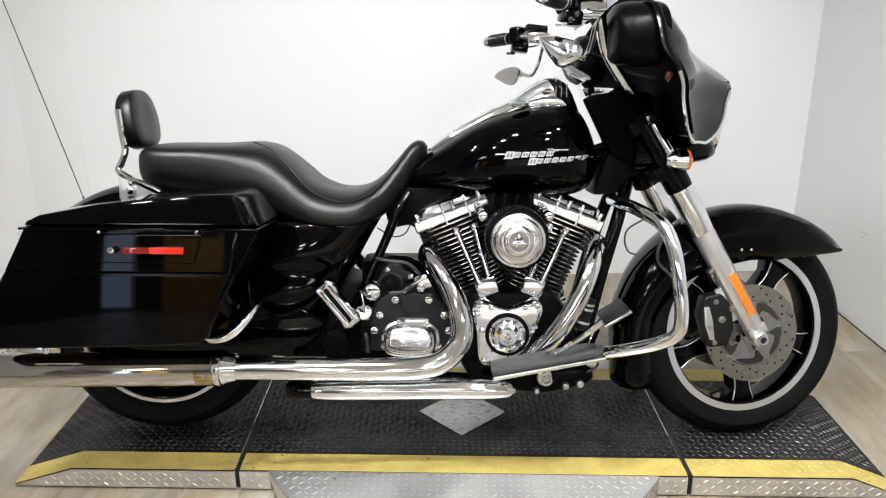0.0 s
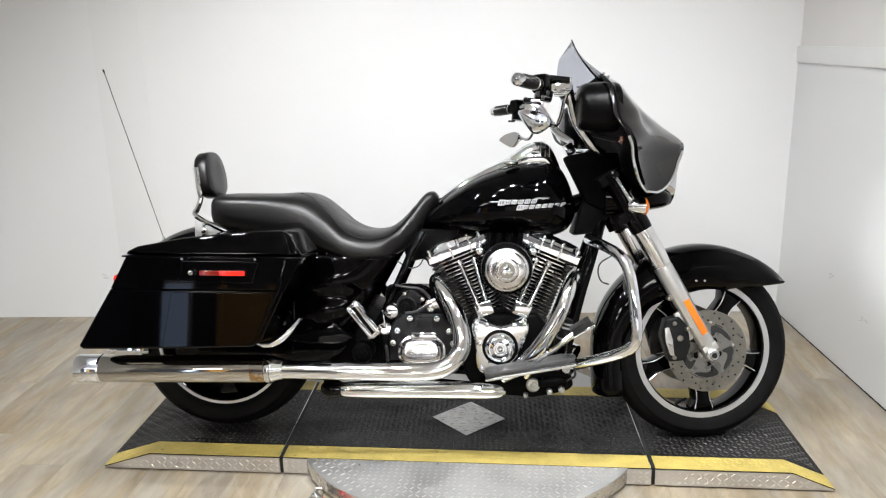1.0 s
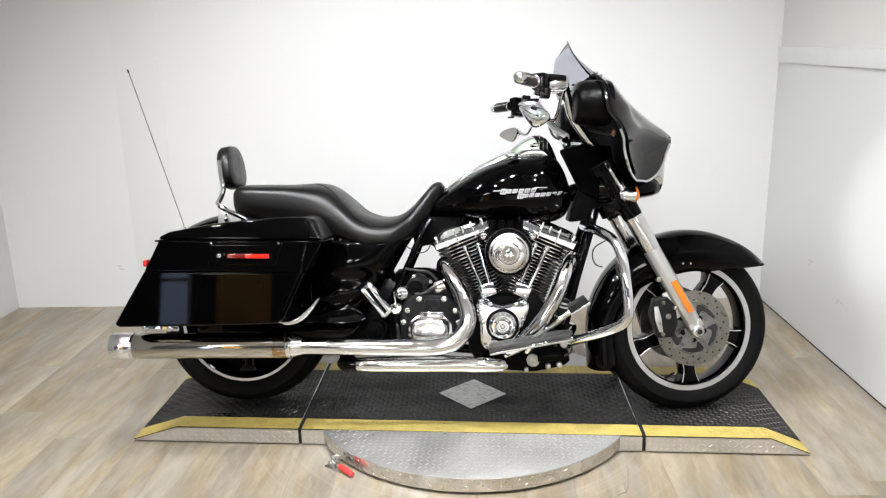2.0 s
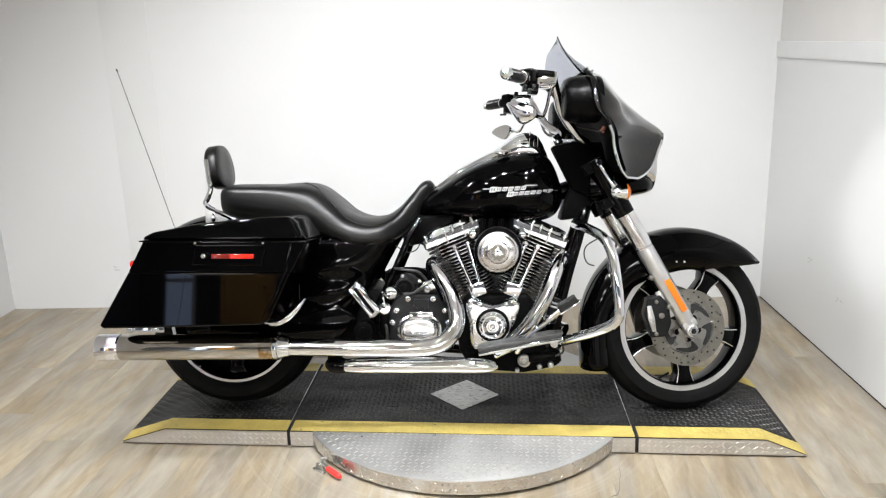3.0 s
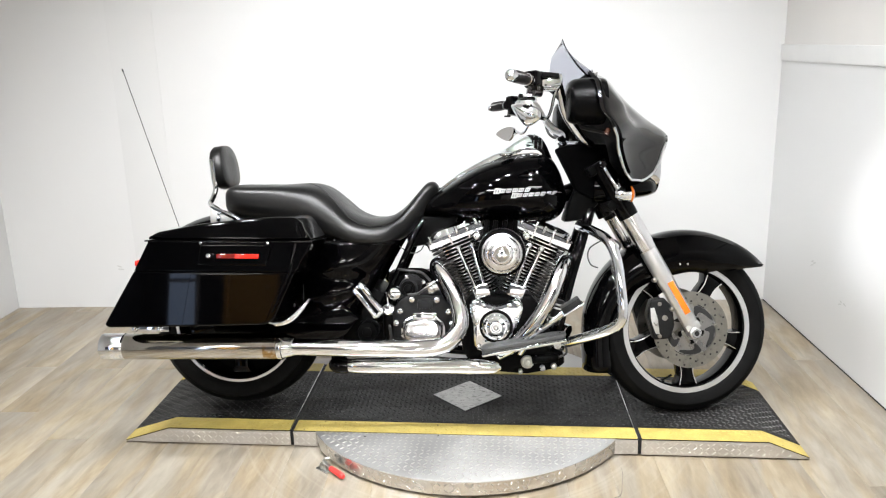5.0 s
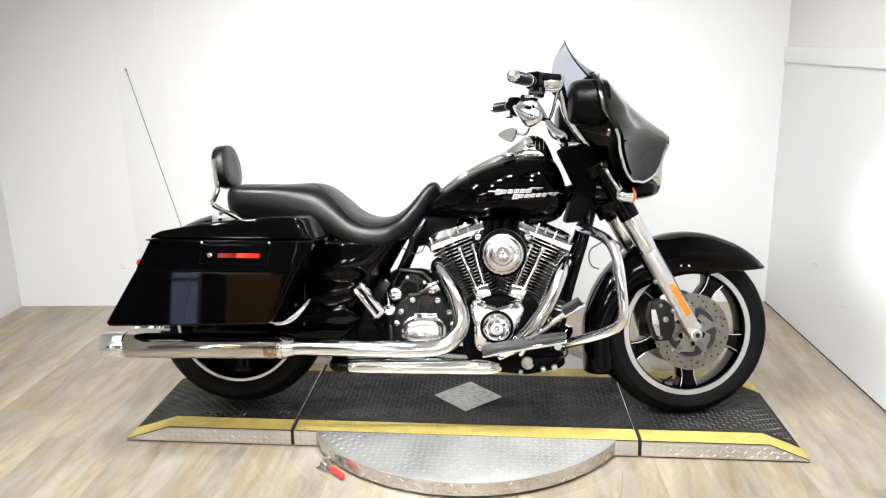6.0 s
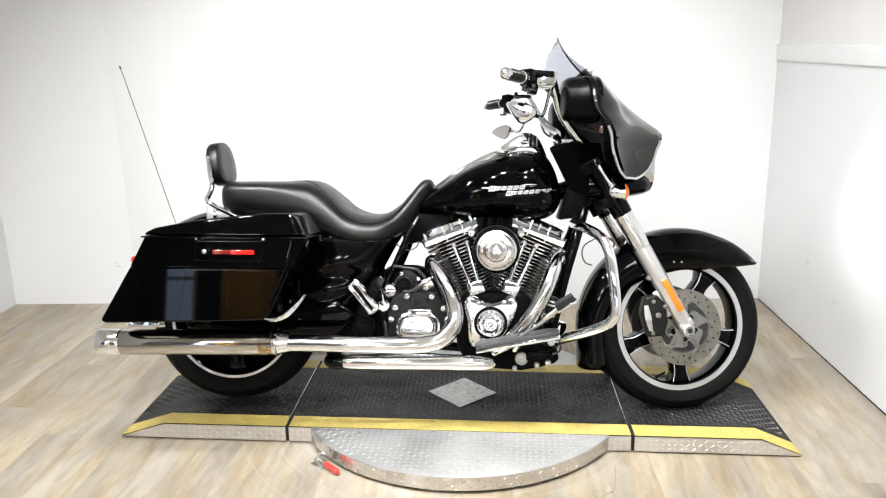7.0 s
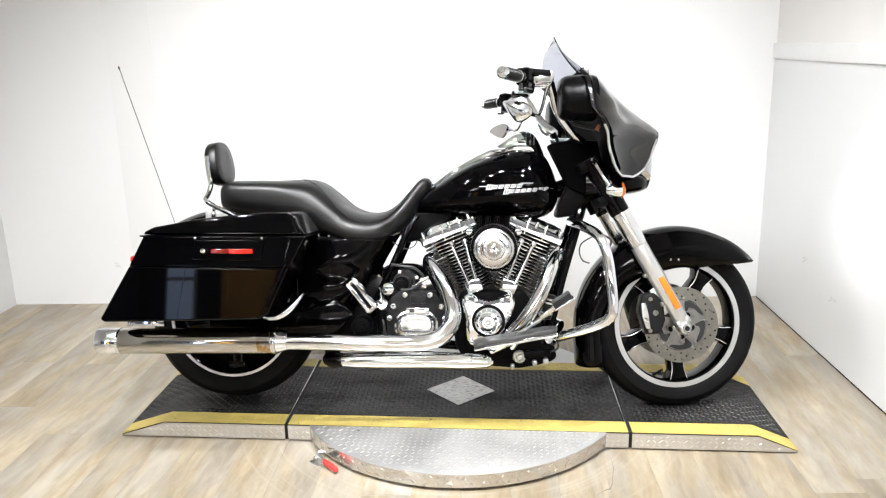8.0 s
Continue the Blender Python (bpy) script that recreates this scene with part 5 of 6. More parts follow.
def frame_and_boards():
    for y in (-0.11, 0.11):
        part("frame_tube", tube([(0.46, y * 0.5, 0.735), (0.425, y * 0.9, 0.62), (0.385, y, 0.48), (0.345, y, 0.31), (0.315, y, 0.225), (0.22, y, 0.185), (-0.1, y, 0.20), (-0.32, y, 0.24)], 0.0175, 14), PAINT, BIKE, "black frame tube")
        part("frame_tube", tube([(-0.118, y * 0.8, 0.69), (-0.150, y, 0.635), (-0.182, y * 1.15, 0.56), (-0.225, y * 1.25, 0.465), (-0.262, y * 1.25, 0.39), (-0.29, y * 1.2, 0.32)], 0.0115, 14), PAINT, BIKE, "black frame tube")
    part("backbone", tube([(0.44, 0, 0.80), (0.2, 0, 0.73), (-0.1, 0, 0.68), (-0.4, 0, 0.60)], 0.03, 14), PAINT, BIKE)
    part("steering_head", cyl((0.52, 0, 0.70), (0.432, 0, 0.865), 0.030, 22, 0.004), PAINT, BIKE)
    part("head_gusset", prism([(0.365, 0.68), (0.388, 0.76), (0.412, 0.825), (0.432, 0.860), (0.455, 0.88), (0.50, 0.77), (0.445, 0.69)], -0.075, 0.075, 0.012, 2), POWDER, BIKE)
    part("swingarm_mount", prism([(-0.46, 0.25), (-0.24, 0.25), (-0.22, 0.42), (-0.30, 0.46), (-0.46, 0.42)], -0.12, 0.12, 0.012, 2), POWDER, BIKE)
    # inner engine backing that fills the frame behind the gearbox
    part("oil_pan", prism([(-0.34, 0.25), (0.0, 0.24), (0.0, 0.32), (-0.34, 0.34)], -0.13, 0.13, 0.01), POWDER, BIKE)
    part("swingarm", prism([(-0.84, 0.29), (-0.40, 0.27), (-0.33, 0.36), (-0.40, 0.42), (-0.84, 0.345)], -0.185, -0.125, 0.012, 2), PAINT, BIKE, "black swingarm")
    part("pivot_cover", cyl((-0.300, -0.13, 0.316), (-0.300, -0.205, 0.316), 0.034, 24, 0.006), POWDER, BIKE)
    part("pivot_cap", cyl((-0.300, -0.20, 0.316), (-0.300, -0.214, 0.316), 0.017, 6, 0.002), POWDER, BIKE)
    for s in (-1, 1):
        m = (lambda bm: bm) if s < 0 else flipped_turn
        # side cover: one bulging panel below the seat, its front edge raked
        rings = []
        for u in range(17):
            v = u / 16
            row = []
            for k in range(21):
                w = k / 20
                z = 0.622 - 0.272 * w
                rear, ahead = -0.535, -0.195 - 0.150 * w ** 0.9
                bulge = (math.sin(math.pi * min(1, 0.10 + 0.90 * v)) ** 0.6) * (0.55 + 0.45 * math.sin(math.pi * (0.08 + 0.84 * w)))
                waist = 0.016 * math.exp(-((w - 0.48) / 0.10) ** 2)
                row.append((rear + (ahead - rear) * v, -0.130 - 0.066 * bulge + waist * math.sin(math.pi * v), z))
            rings.append(row)
        thick(part("side_cover", m(skin(bmesh.new(), rings, caps=False, closed=False)), PAINT, BIKE, "gloss black side cover", 60), 0.006)
        # crash bar
        if s < 0:
            part("engine_guard", m(tube([(0.420, -0.05, 0.668), (0.428, -0.14, 0.667), (0.448, -0.23, 0.660), (0.486, -0.305, 0.634), (0.507, -0.340, 0.580), (0.518, -0.358, 0.50), (0.525, -0.362, 0.425), (0.517, -0.352, 0.380), (0.472, -0.315, 0.345), (0.40, -0.24, 0.305), (0.33, -0.15, 0.265), (0.31, -0.11, 0.255)], 0.0165, 18)), CHROME, BIKE, "chrome engine guard")
        # rider's floorboard
        fb = part("floorboard", m(turned(box((0.270, 0.095, 0.012), None, 0.005), Matrix.Translation((0.222, -0.315, 0.300)) @ Matrix.Rotation(radians(-11), 4, "Y"))), CHROME, BIKE, "chrome floorboard with rubber pad")
        pad = prism([(-0.135, -0.030), (-0.12, -0.044), (0.10, -0.044), (0.132, -0.020), (0.138, 0.0), (0.132, 0.025), (0.10, 0.046), (-0.12, 0.046), (-0.135, 0.034)], 0, 0.012, 0.003, 2)
        turned(pad, Matrix.Translation((0.222, -0.315, 0.3065)) @ Matrix.Rotation(radians(-11), 4, "Y") @ Matrix.Rotation(radians(90), 4, "X"))
        part("floorboard_pad", m(pad), PAD_GREY, fb, "black rubber pad")
        part("floorboard_bracket", m(tube([(0.33, -0.31, 0.300), (0.345, -0.25, 0.280), (0.33, -0.14, 0.26)], 0.013, 12)), CHROME, fb)
        part("floorboard_bracket", m(tube([(0.15, -0.31, 0.275), (0.15, -0.22, 0.25), (0.15, -0.13, 0.24)], 0.012, 12)), CHROME, fb)
        # passenger's peg, folded up
        pg = part("passenger_peg", m(turned(box((0.036, 0.036, 0.128), None, 0.010, segs=3), Matrix.Translation((-0.282, -0.275, 0.436)) @ Matrix.Rotation(radians(-38), 4, "Y"))), CHROME, BIKE, "chrome folding passenger peg")
        for e in (-0.052, 0.052):
            part("peg_collar", m(turned(box((0.042, 0.042, 0.014), pose(0, 0, e), 0.005), Matrix.Translation((-0.282, -0.275, 0.436)) @ Matrix.Rotation(radians(-38), 4, "Y"))), CHROME, pg)
        for e in (-0.013, 0.013):
            part("peg_rail", m(turned(box((0.010, 0.016, 0.112), pose(e, -0.018 * 1.0, 0), 0.004), Matrix.Translation((-0.282, -0.275, 0.436)) @ Matrix.Rotation(radians(-38), 4, "Y"))), CHROME, pg)
        part("peg_groove", m(turned(box((0.010, 0.004, 0.100), pose(0, -0.0195, 0), 0.001), Matrix.Translation((-0.282, -0.275, 0.436)) @ Matrix.Rotation(radians(-38), 4, "Y"))), POWDER, pg)
        part("peg_mount", m(tube([(-0.244, -0.27, 0.400), (-0.252, -0.20, 0.385), (-0.27, -0.14, 0.38)], 0.012, 12)), CHROME, pg)
    # brake pedal
    bp = part("brake_pedal", tube([(0.215, -0.27, 0.262), (0.248, -0.335, 0.332), (0.295, -0.350, 0.372), (0.345, -0.350, 0.412)], [0.010, 0.009, 0.012, 0.013], 10, 6, flat=0.6), CHROME, BIKE, "chrome brake pedal")
    part("pedal_pad", turned(box((0.066, 0.065, 0.022), None, 0.006), Matrix.Translation((0.367, -0.350, 0.436)) @ Matrix.Rotation(radians(-32), 4, "Y")), GRIP, bp, "black rubber pedal pad")
    part("pedal_plate", turned(box((0.072, 0.071, 0.008), None, 0.003), Matrix.Translation((0.373, -0.350, 0.426)) @ Matrix.Rotation(radians(-32), 4, "Y")), CHROME, bp)
    part("master_cylinder", cyl((0.346, -0.16, 0.425), (0.327, -0.16, 0.342), 0.019, 18, 0.004), CASE, BIKE, "grey rear master cylinder")
    for k in (0.15, 0.30, 0.72):
        q = Vector((0.346, -0.16, 0.425)).lerp(Vector((0.327, -0.16, 0.342)), k)
        part("cylinder_band", cyl(q, q + Vector((-0.0014, 0, -0.006)), 0.0200, 18, 0.001), BRUSHED, BIKE)
    # side stand on the far side
    ss = part("side_stand", tube([(0.46, 0.14, 0.20), (0.56, 0.22, 0.10), (0.62, 0.275, 0.052)], 0.012, 12), CHROME, BIKE, "chrome side stand, folded out")
    part("stand_foot", box((0.07, 0.035, 0.008), pose(0.625, 0.279, 0.053, 10, 0, 0), 0.003), CHROME, ss)


def flipped_turn(bm):
    return turned(bm, Matrix.Diagonal((1, -1, 1, 1)))


def tank():
    t = part("fuel_tank", body([(-0.150, 0.722, 0.700, 0.020), (-0.120, 0.752, 0.700, 0.055), (-0.06, 0.795, 0.698, 0.098), (0.02, 0.850, 0.690, 0.138), (0.10, 0.889, 0.682, 0.160), (0.20, 0.916, 0.677, 0.170), (0.28, 0.921, 0.677, 0.165), (0.324, 0.902, 0.683, 0.148), (0.352, 0.858, 0.700, 0.120), (0.372, 0.80, 0.735, 0.075), (0.376, 0.785, 0.76, 0.02)], 44, 2.5, 6, 0.10), PAINT, BIKE, "gloss black fuel tank", 60)
    # chrome dash console along the top
    part("dash_console", body([(-0.070, 0.800, 0.770, 0.022), (0.0, 0.852, 0.81, 0.036), (0.08, 0.898, 0.85, 0.044), (0.15, 0.932, 0.88, 0.052), (0.20, 0.966, 0.89, 0.060), (0.235, 0.982, 0.89, 0.064), (0.275, 0.978, 0.89, 0.064), (0.297, 0.950, 0.88, 0.058), (0.315, 0.905, 0.86, 0.044)], 32, 3.0, 5), CHROME, t, "chrome dash console")
    part("console_insert", body([(0.236, 0.983, 0.93, 0.030), (0.250, 0.986, 0.92, 0.060), (0.280, 0.980, 0.91, 0.067), (0.303, 0.955, 0.89, 0.062), (0.324, 0.910, 0.86, 0.048)], 24, 3.2, 4), PAINT, t)
    for x in (0.262, 0.276, 0.290):
        part("console_rib", tube([(x, -0.066, 0.935), (x, -0.062, 0.962), (x + 0.002, -0.045, 0.984 - 0.6 * max(0, x - 0.262)), (x + 0.002, 0.0, 0.9865 - 0.6 * max(0, x - 0.262))], 0.0022, 8, 4), CHROME, t)
    part("fuel_cap", cyl((0.165, -0.085, 0.912), (0.165, -0.088, 0.924), 0.026, 24, 0.006), CHROME, t, "chrome fuel cap")
    # plain silver emblem bars, staggered, on both sides
    for s in (-1, 1):
        blocks = [(0.102, 0.130, 0.792, 0.0030), (0.240, 0.282, 0.8035, 0.0028), (0.340, 0.352, 0.784, 0.0030)]
        blocks += [(0.126 + 0.0205 * k, 0.126 + 0.0205 * k + (0.0205 if k == 0 else 0.0165), 0.7895 + 0.0009 * k, 0.0185 if k == 0 else 0.0135) for k in range(6)]
        blocks += [(0.184 + 0.0194 * k, 0.184 + 0.0194 * k + (0.0200 if k == 0 else 0.0150), 0.7745 + 0.0013 * k, 0.0175 if k == 0 else 0.0125) for k in range(8)]
        for x0, x1, z, h in blocks:
            bm = bmesh.new()
            rings = []
            n = 3
            for k in range(n + 1):
                x = x0 + (x1 - x0) * k / n
                y = tank_side(x, z)
                sh = 0.003
                rings.append([(x - sh, s * -(y + 0.0025), z - h / 2), (x + sh, s * -(y + 0.0025), z + h / 2), (x + sh, s * -(y - 0.004), z + h / 2), (x - sh, s * -(y - 0.004), z - h / 2)])
            bar = part("emblem_bar", skin(bm, rings), BADGE, t, "plain silver emblem bar")
            if h > 0.01:
                w, c, y = x1 - x0, (x0 + x1) / 2, tank_side((x0 + x1) / 2, z) + 0.0026
                for e in (-0.20, 0.20):
                    q = [(c + (e - 0.11) * w - 0.0012, z - h * 0.26), (c + (e + 0.11) * w - 0.0012, z - h * 0.26), (c + (e + 0.11) * w + 0.0012, z + h * 0.26), (c + (e - 0.11) * w + 0.0012, z + h * 0.26)]
                    part("emblem_inlay", prism(q, s * -(y - 0.002), s * -(y + 0.0006)), BADGE_INLAY, bar)


def tank_side(x, z):
    """The tank's half width at (x, z)."""
    st = [(-0.12, 0.752, 0.700, 0.055), (-0.06, 0.795, 0.698, 0.098), (0.02, 0.850, 0.690, 0.138), (0.10, 0.889, 0.682, 0.160), (0.20, 0.916, 0.677, 0.170), (0.28, 0.921, 0.677, 0.165), (0.324, 0.902, 0.683, 0.148), (0.352, 0.858, 0.700, 0.120)]
    top, bot, hw = (float(np.interp(x, [s[0] for s in st], [s[k] for s in st])) for k in (1, 2, 3))
    zc, hh = (top + bot) / 2, (top - bot) / 2
    q = (z - zc) / hh
    for _ in range(12):
        q = (z - zc) / hh + 0.10 * (1 - q * q)
    return hw * (1 - abs(q) ** 2.5) ** (1 / 2.5)


def seat():
    # stations: x, top, bottom at the side, half width
    st = [(-0.814, 0.765, 0.740, 0.07), (-0.806, 0.798, 0.700, 0.125), (-0.78, 0.812, 0.685, 0.15), (-0.73, 0.814, 0.672, 0.162), (-0.62, 0.814, 0.650, 0.170), (-0.52, 0.818, 0.634, 0.176), (-0.465, 0.803, 0.626, 0.180), (-0.41, 0.762, 0.617, 0.184), (-0.36, 0.720, 0.610, 0.188), (-0.30, 0.698, 0.606, 0.186), (-0.24, 0.702, 0.608, 0.168), (-0.195, 0.728, 0.622, 0.130), (-0.155, 0.770, 0.655, 0.095), (-0.115, 0.815, 0.71, 0.068), (-0.088, 0.822, 0.755, 0.050), (-0.072, 0.808, 0.775, 0.03)]
    sag = lambda x: float(np.interp(x, (-0.60, -0.36, -0.20, -0.12), (-0.34, 0.48, 0.44, 0.0)))
    s = part("seat", body([(*q, sag(q[0])) for q in st], 44, 2.9, 6), LEATHER, BIKE, "black vinyl two-up seat with a step", 70)
    xs, tops, bots, hws = (np.array([q[k] for q in st]) for k in range(4))

    def on_seat(x, q, lift=0.001):
        """A point on the near side of the seat; q: its height between the middle (0) and the top (1)."""
        top, bot, hw = (float(np.interp(x, xs, v)) for v in (tops, bots, hws))
        zc, hh = (top + bot) / 2, (top - bot) / 2
        return (x, -hw * (1 - q ** 2.9) ** (1 / 2.9) - lift, zc + q * hh - sag(x) * hh * (1 - q * q) + lift)
    part("seat_seam", tube([on_seat(x, q) for x, q in ((-0.52, 0.97), (-0.47, 0.93), (-0.42, 0.86), (-0.37, 0.76), (-0.32, 0.68), (-0.27, 0.64), (-0.22, 0.66), (-0.18, 0.74), (-0.145, 0.84))], 0.0028, 8, 5), LEATHER, s, "stitched seam")
    # backrest
    at = Matrix.Translation((-0.847, 0, 0.875)) @ Matrix.Rotation(radians(-9), 4, "Y")
    bm = bmesh.new()
    rings = []
    for x, k in ((-0.026, 0.82), (-0.024, 0.93), (-0.016, 1.0), (0.010, 1.0), (0.0165, 0.985), (0.0195, 0.94), (0.0215, 0.5)):
        ring_pts = []
        for y, z in oval(40, 0.098 * k, 0.078 * k, 2.7):
            ring_pts.append(at @ Vector((x + 0.012 * (y / 0.118) ** 2 * 0, y * (1 - 0.14 * max(0, z) / 0.078), z)))
        rings.append(ring_pts)
    pad = part("backrest_pad", skin(bm, rings), LEATHER, BIKE, "black vinyl passenger backrest pad", 60)
    for sg in (-1, 1):
        y = sg * 0.105
        part("backrest_bar", tube([(-0.862, y * 0.95, 0.90), (-0.852, y, 0.83), (-0.846, y, 0.80), (-0.858, y, 0.765), (-0.866, y * 1.02, 0.748), (-0.842, y * 1.03, 0.728), (-0.76, y * 1.05, 0.690)], 0.0085, 10, 5), CHROME, pad, "chrome backrest bar")
        part("backrest_plate", prism([(-0.868, 0.755), (-0.868, 0.672), (-0.80, 0.680), (-0.765, 0.688), (-0.846, 0.732)], y - 0.003, y + 0.003, 0.0015, 2), SILVER, pad, "silver backrest side plate")
        part("dock_bolt", cyl((-0.835, y, 0.695), (-0.835, y - 0.02 * (1 if sg < 0 else -1), 0.695), 0.010, 14, 0.003), CHROME, pad)
        part("dock_bolt", cyl((-0.835, y, 0.712), (-0.835, y - 0.014 * (1 if sg < 0 else -1), 0.712), 0.006, 12, 0.002), CHROME, pad)


def rear_end():
    def depth(u):
        return 0.12 + 0.03 * math.sin(math.pi * u)
    thick(part("rear_fender", fender(AXLE_R, 0.390, 0.112, 178, 60, depth, 36), PAINT, BIKE, "gloss black rear fender"))
    part("rear_fender_filler", prism([(-1.0, 0.42), (-0.90, 0.64), (-0.70, 0.67), (-0.45, 0.62), (-0.42, 0.42)], -0.15, 0.15, 0.02, 2), PAINT, BIKE)
    for sg in (-1, 1):
        st = part("rear_turn_signal", tube([(-1.06, sg * 0.10, 0.552), (-1.09, sg * 0.15, 0.548), (-1.092, sg * 0.18, 0.545)], [0.008, 0.009, 0.012], 14, 4), CHROME, BIKE, "chrome rear turn signal with red lens")
        part("signal_lens", lathe([(0, 0), (0.012, 0), (0.0135, 0.004), (0.011, 0.009), (0, 0.011)], Matrix.Translation((-1.094, sg * 0.185, 0.543)) @ Matrix.Rotation(radians(-90), 4, "Y") @ Matrix.Diagonal((0.95, 0.95, 1.3, 1)), 24), RED, st, "red lens")
    an = part("antenna", cyl((-1.130, 0.25, 0.648), (-1.3365, 0.25, 1.259), 0.0013, 8), SATIN, BIKE, "thin black whip antenna")
    part("antenna_tip", cyl((-1.3358, 0.25, 1.256), (-1.340, 0.25, 1.268), 0.0030, 8, 0.001), SATIN, an)
    part("antenna_mount", tube([(-1.128, 0.25, 0.645), (-1.120, 0.24, 0.61), (-1.05, 0.20, 0.59)], 0.0045, 10, 4), CHROME, an)


def fairing():
    """The handlebar fairing: outer shell, inner dash, windscreen, headlamp, all turning with the bars."""
    # height at the edge, rear edge x, half width, front x, height at the front, half width left open for the headlamp
    rows = [(1.128, 0.398, 0.300, 0.450, 1.200, 0), (1.119, 0.409, 0.340, 0.512, 1.180, 0), (1.09, 0.412, 0.362, 0.556, 1.130, 0), (1.055, 0.416, 0.374, 0.602, 1.083, 0), (1.02, 0.424, 0.379, 0.660, 1.034, 0), (0.985, 0.452, 0.380, 0.714, 0.990, 0.02),
            (0.95, 0.472, 0.374, 0.706, 0.958, 0.085), (0.91, 0.480, 0.360, 0.680, 0.912, 0.125), (0.868, 0.497, 0.335, 0.656, 0.868, 0.165), (0.835, 0.518, 0.300, 0.624, 0.834, 0.20), (0.815, 0.543, 0.268, 0.586, 0.814, 0.235)]
    fine = smooth_line(rows, 4)
    bm = bmesh.new()
    edge, foot = [], []
    for s in (-1, 1):
        rings = []
        for z, xe, ye, xc, zc, open_y in fine:
            row = []
            n = 18
            low = min(1, max(0, (1.05 - z) / 0.12))
            for k in range(n + 1):
                w = k / n
                g = (0.36 * (1 - (1 - w) ** 8) + 0.64 * w) * (1 - low) + low * (0.40 * w + 0.60 * w ** 2.2)
                valley = 0.017 * math.exp(-((w - 0.52) / 0.17) ** 2) * math.exp(-((z - 1.035) / 0.045) ** 2)
                row.append((xe + (xc - xe) * g - valley, s * (ye + (max(open_y, 0) - ye) * w), z + (zc - z) * w ** 1.4))
            rings.append(row)
            if s > 0:
                edge.append(row[0])
                if z < 0.99:
                    foot.append(row[-1])
        skin(bm, rings, caps=False, closed=False)
        if s > 0:
            last = rings[-1]
    bmesh.ops.remove_doubles(bm, verts=bm.verts[:], dist=0.0005)
    sh = thick(front("fairing", bm, SHELL_SHEEN, None, "gloss black batwing fairing", 70), 0.006)
    for s in (-1, 1):
        line = edge[20::3] + [edge[-1]] + last[4::5] + foot[::-3]
        front("fairing_lip", tube([(x, s * y, z) for x, y, z in line], 0.0042, 10, 4), PAINT, sh, "rolled gloss black edge")
        # Chrome line drawn for the light caught along the rolled edge
        trim = edge[22::3] + [edge[-1]] + last[4::5] + foot[:4:-3]
        front("edge_highlight", tube([(x - 0.002, s * (y + 0.004), z) for x, y, z in trim], 0.0044, 8, 4), CHROME, sh, "thin chrome line standing in for the edge's highlight")
    # inner fairing: matt dash behind the shell
    rings = []
    for z, xe, ye, xc, zc, open_y in smooth_line(rows[:10], 3):
        row = []
        for k in range(25):
            u = -1 + 2 * k / 24
            au = abs(u)
            row.append((xe + 0.014 + 0.03 * (1 - au), u * (ye - 0.008), z + (zc - z) * (1 - au * au) * 0.92))
        rings.append(row)
    thick(front("inner_fairing", skin(bmesh.new(), rings, caps=False, closed=False), MATT, sh, "matt black inner fairing", 70), 0.005)
    for s in (-1, 1):
        deep = 1.0 if s < 0 else 0.65
        front("speaker_pod", lathe([(0.0, -0.01), (0.090, -0.01), (0.094, 0.0), (0.0945, 0.03 * deep), (0.0935, 0.060 * deep), (0.090, 0.082 * deep), (0.083, 0.096 * deep), (0.070, 0.104 * deep), (0.045, 0.108 * deep), (0.0, 0.110 * deep)], Matrix.Translation((0.442, s * 0.262, 1.062)) @ Matrix.Rotation(radians(-90), 4, "Y") @ Matrix.Diagonal((0.78, 1, 1, 1)), 40), SATIN, sh, "round black speaker pod")
        front("gauge", cyl((0.44, s * 0.07, 1.09), (0.385, s * 0.07, 1.105), 0.045, 28, 0.006), SATIN, sh)
        front("marker_lamp", box((0.014, 0.012, 0.022), pose(0.447, s * 0.352, 0.958, 0, 25, 0), 0.005), AMBER_DARK, sh, "small dark amber marker")
    # smoked windscreen
    rings = []
    for j in range(9):
        v = j / 8
        row = []
        for k in range(29):
            u = -1 + 2 * k / 28
            au = abs(u)
            b = Vector((0.424 + 0.050 * (1 - au ** 1.8) - 0.060 * max(u, 0), 0.200 * u, 1.140 + 0.050 * (1 - u * u)))
            t = Vector((0.346 + 0.006 * (1 - au ** 2), (0.10 if u < 0 else 0.15) * u, 1.296 - 0.012 * max(u, 0)))
            q = b.lerp(t, v)
            q.x -= 0.012 * math.sin(math.pi * v)
            row.append(tuple(q))
        rings.append(row)
    ws = thick(front("windscreen", skin(bmesh.new(), rings, caps=False, closed=False), SMOKED, sh, "short smoked windscreen", 70), 0.003)
    ws.visible_shadow = False
    front("windscreen_trim", tube([(q[0] + 0.004, q[1], q[2] + 0.004) for q in rings[0][2:27:4]], 0.0045, 8, 4), PAINT, sh)
    for k in (5, 14, 23):
        q = rings[1][k]
        front("screen_bolt", cyl((q[0] + 0.002, q[1], q[2]), (q[0] + 0.012, q[1], q[2] + 0.004), 0.0042, 10, 0.001), CHROME, ws)
    # headlamp
    at = Matrix.Translation((0.588, 0, 0.872)) @ Matrix.Rotation(radians(90), 4, "Y")
    hd = front("headlamp", lathe([(0, -0.05), (0.06, -0.05), (0.088, 0.0), (0.094, 0.03), (0.096, 0.085), (0.093, 0.098), (0.084, 0.098), (0.082, 0.09), (0, 0.085)], at, 44), CHROME, sh, "chrome headlamp rim")
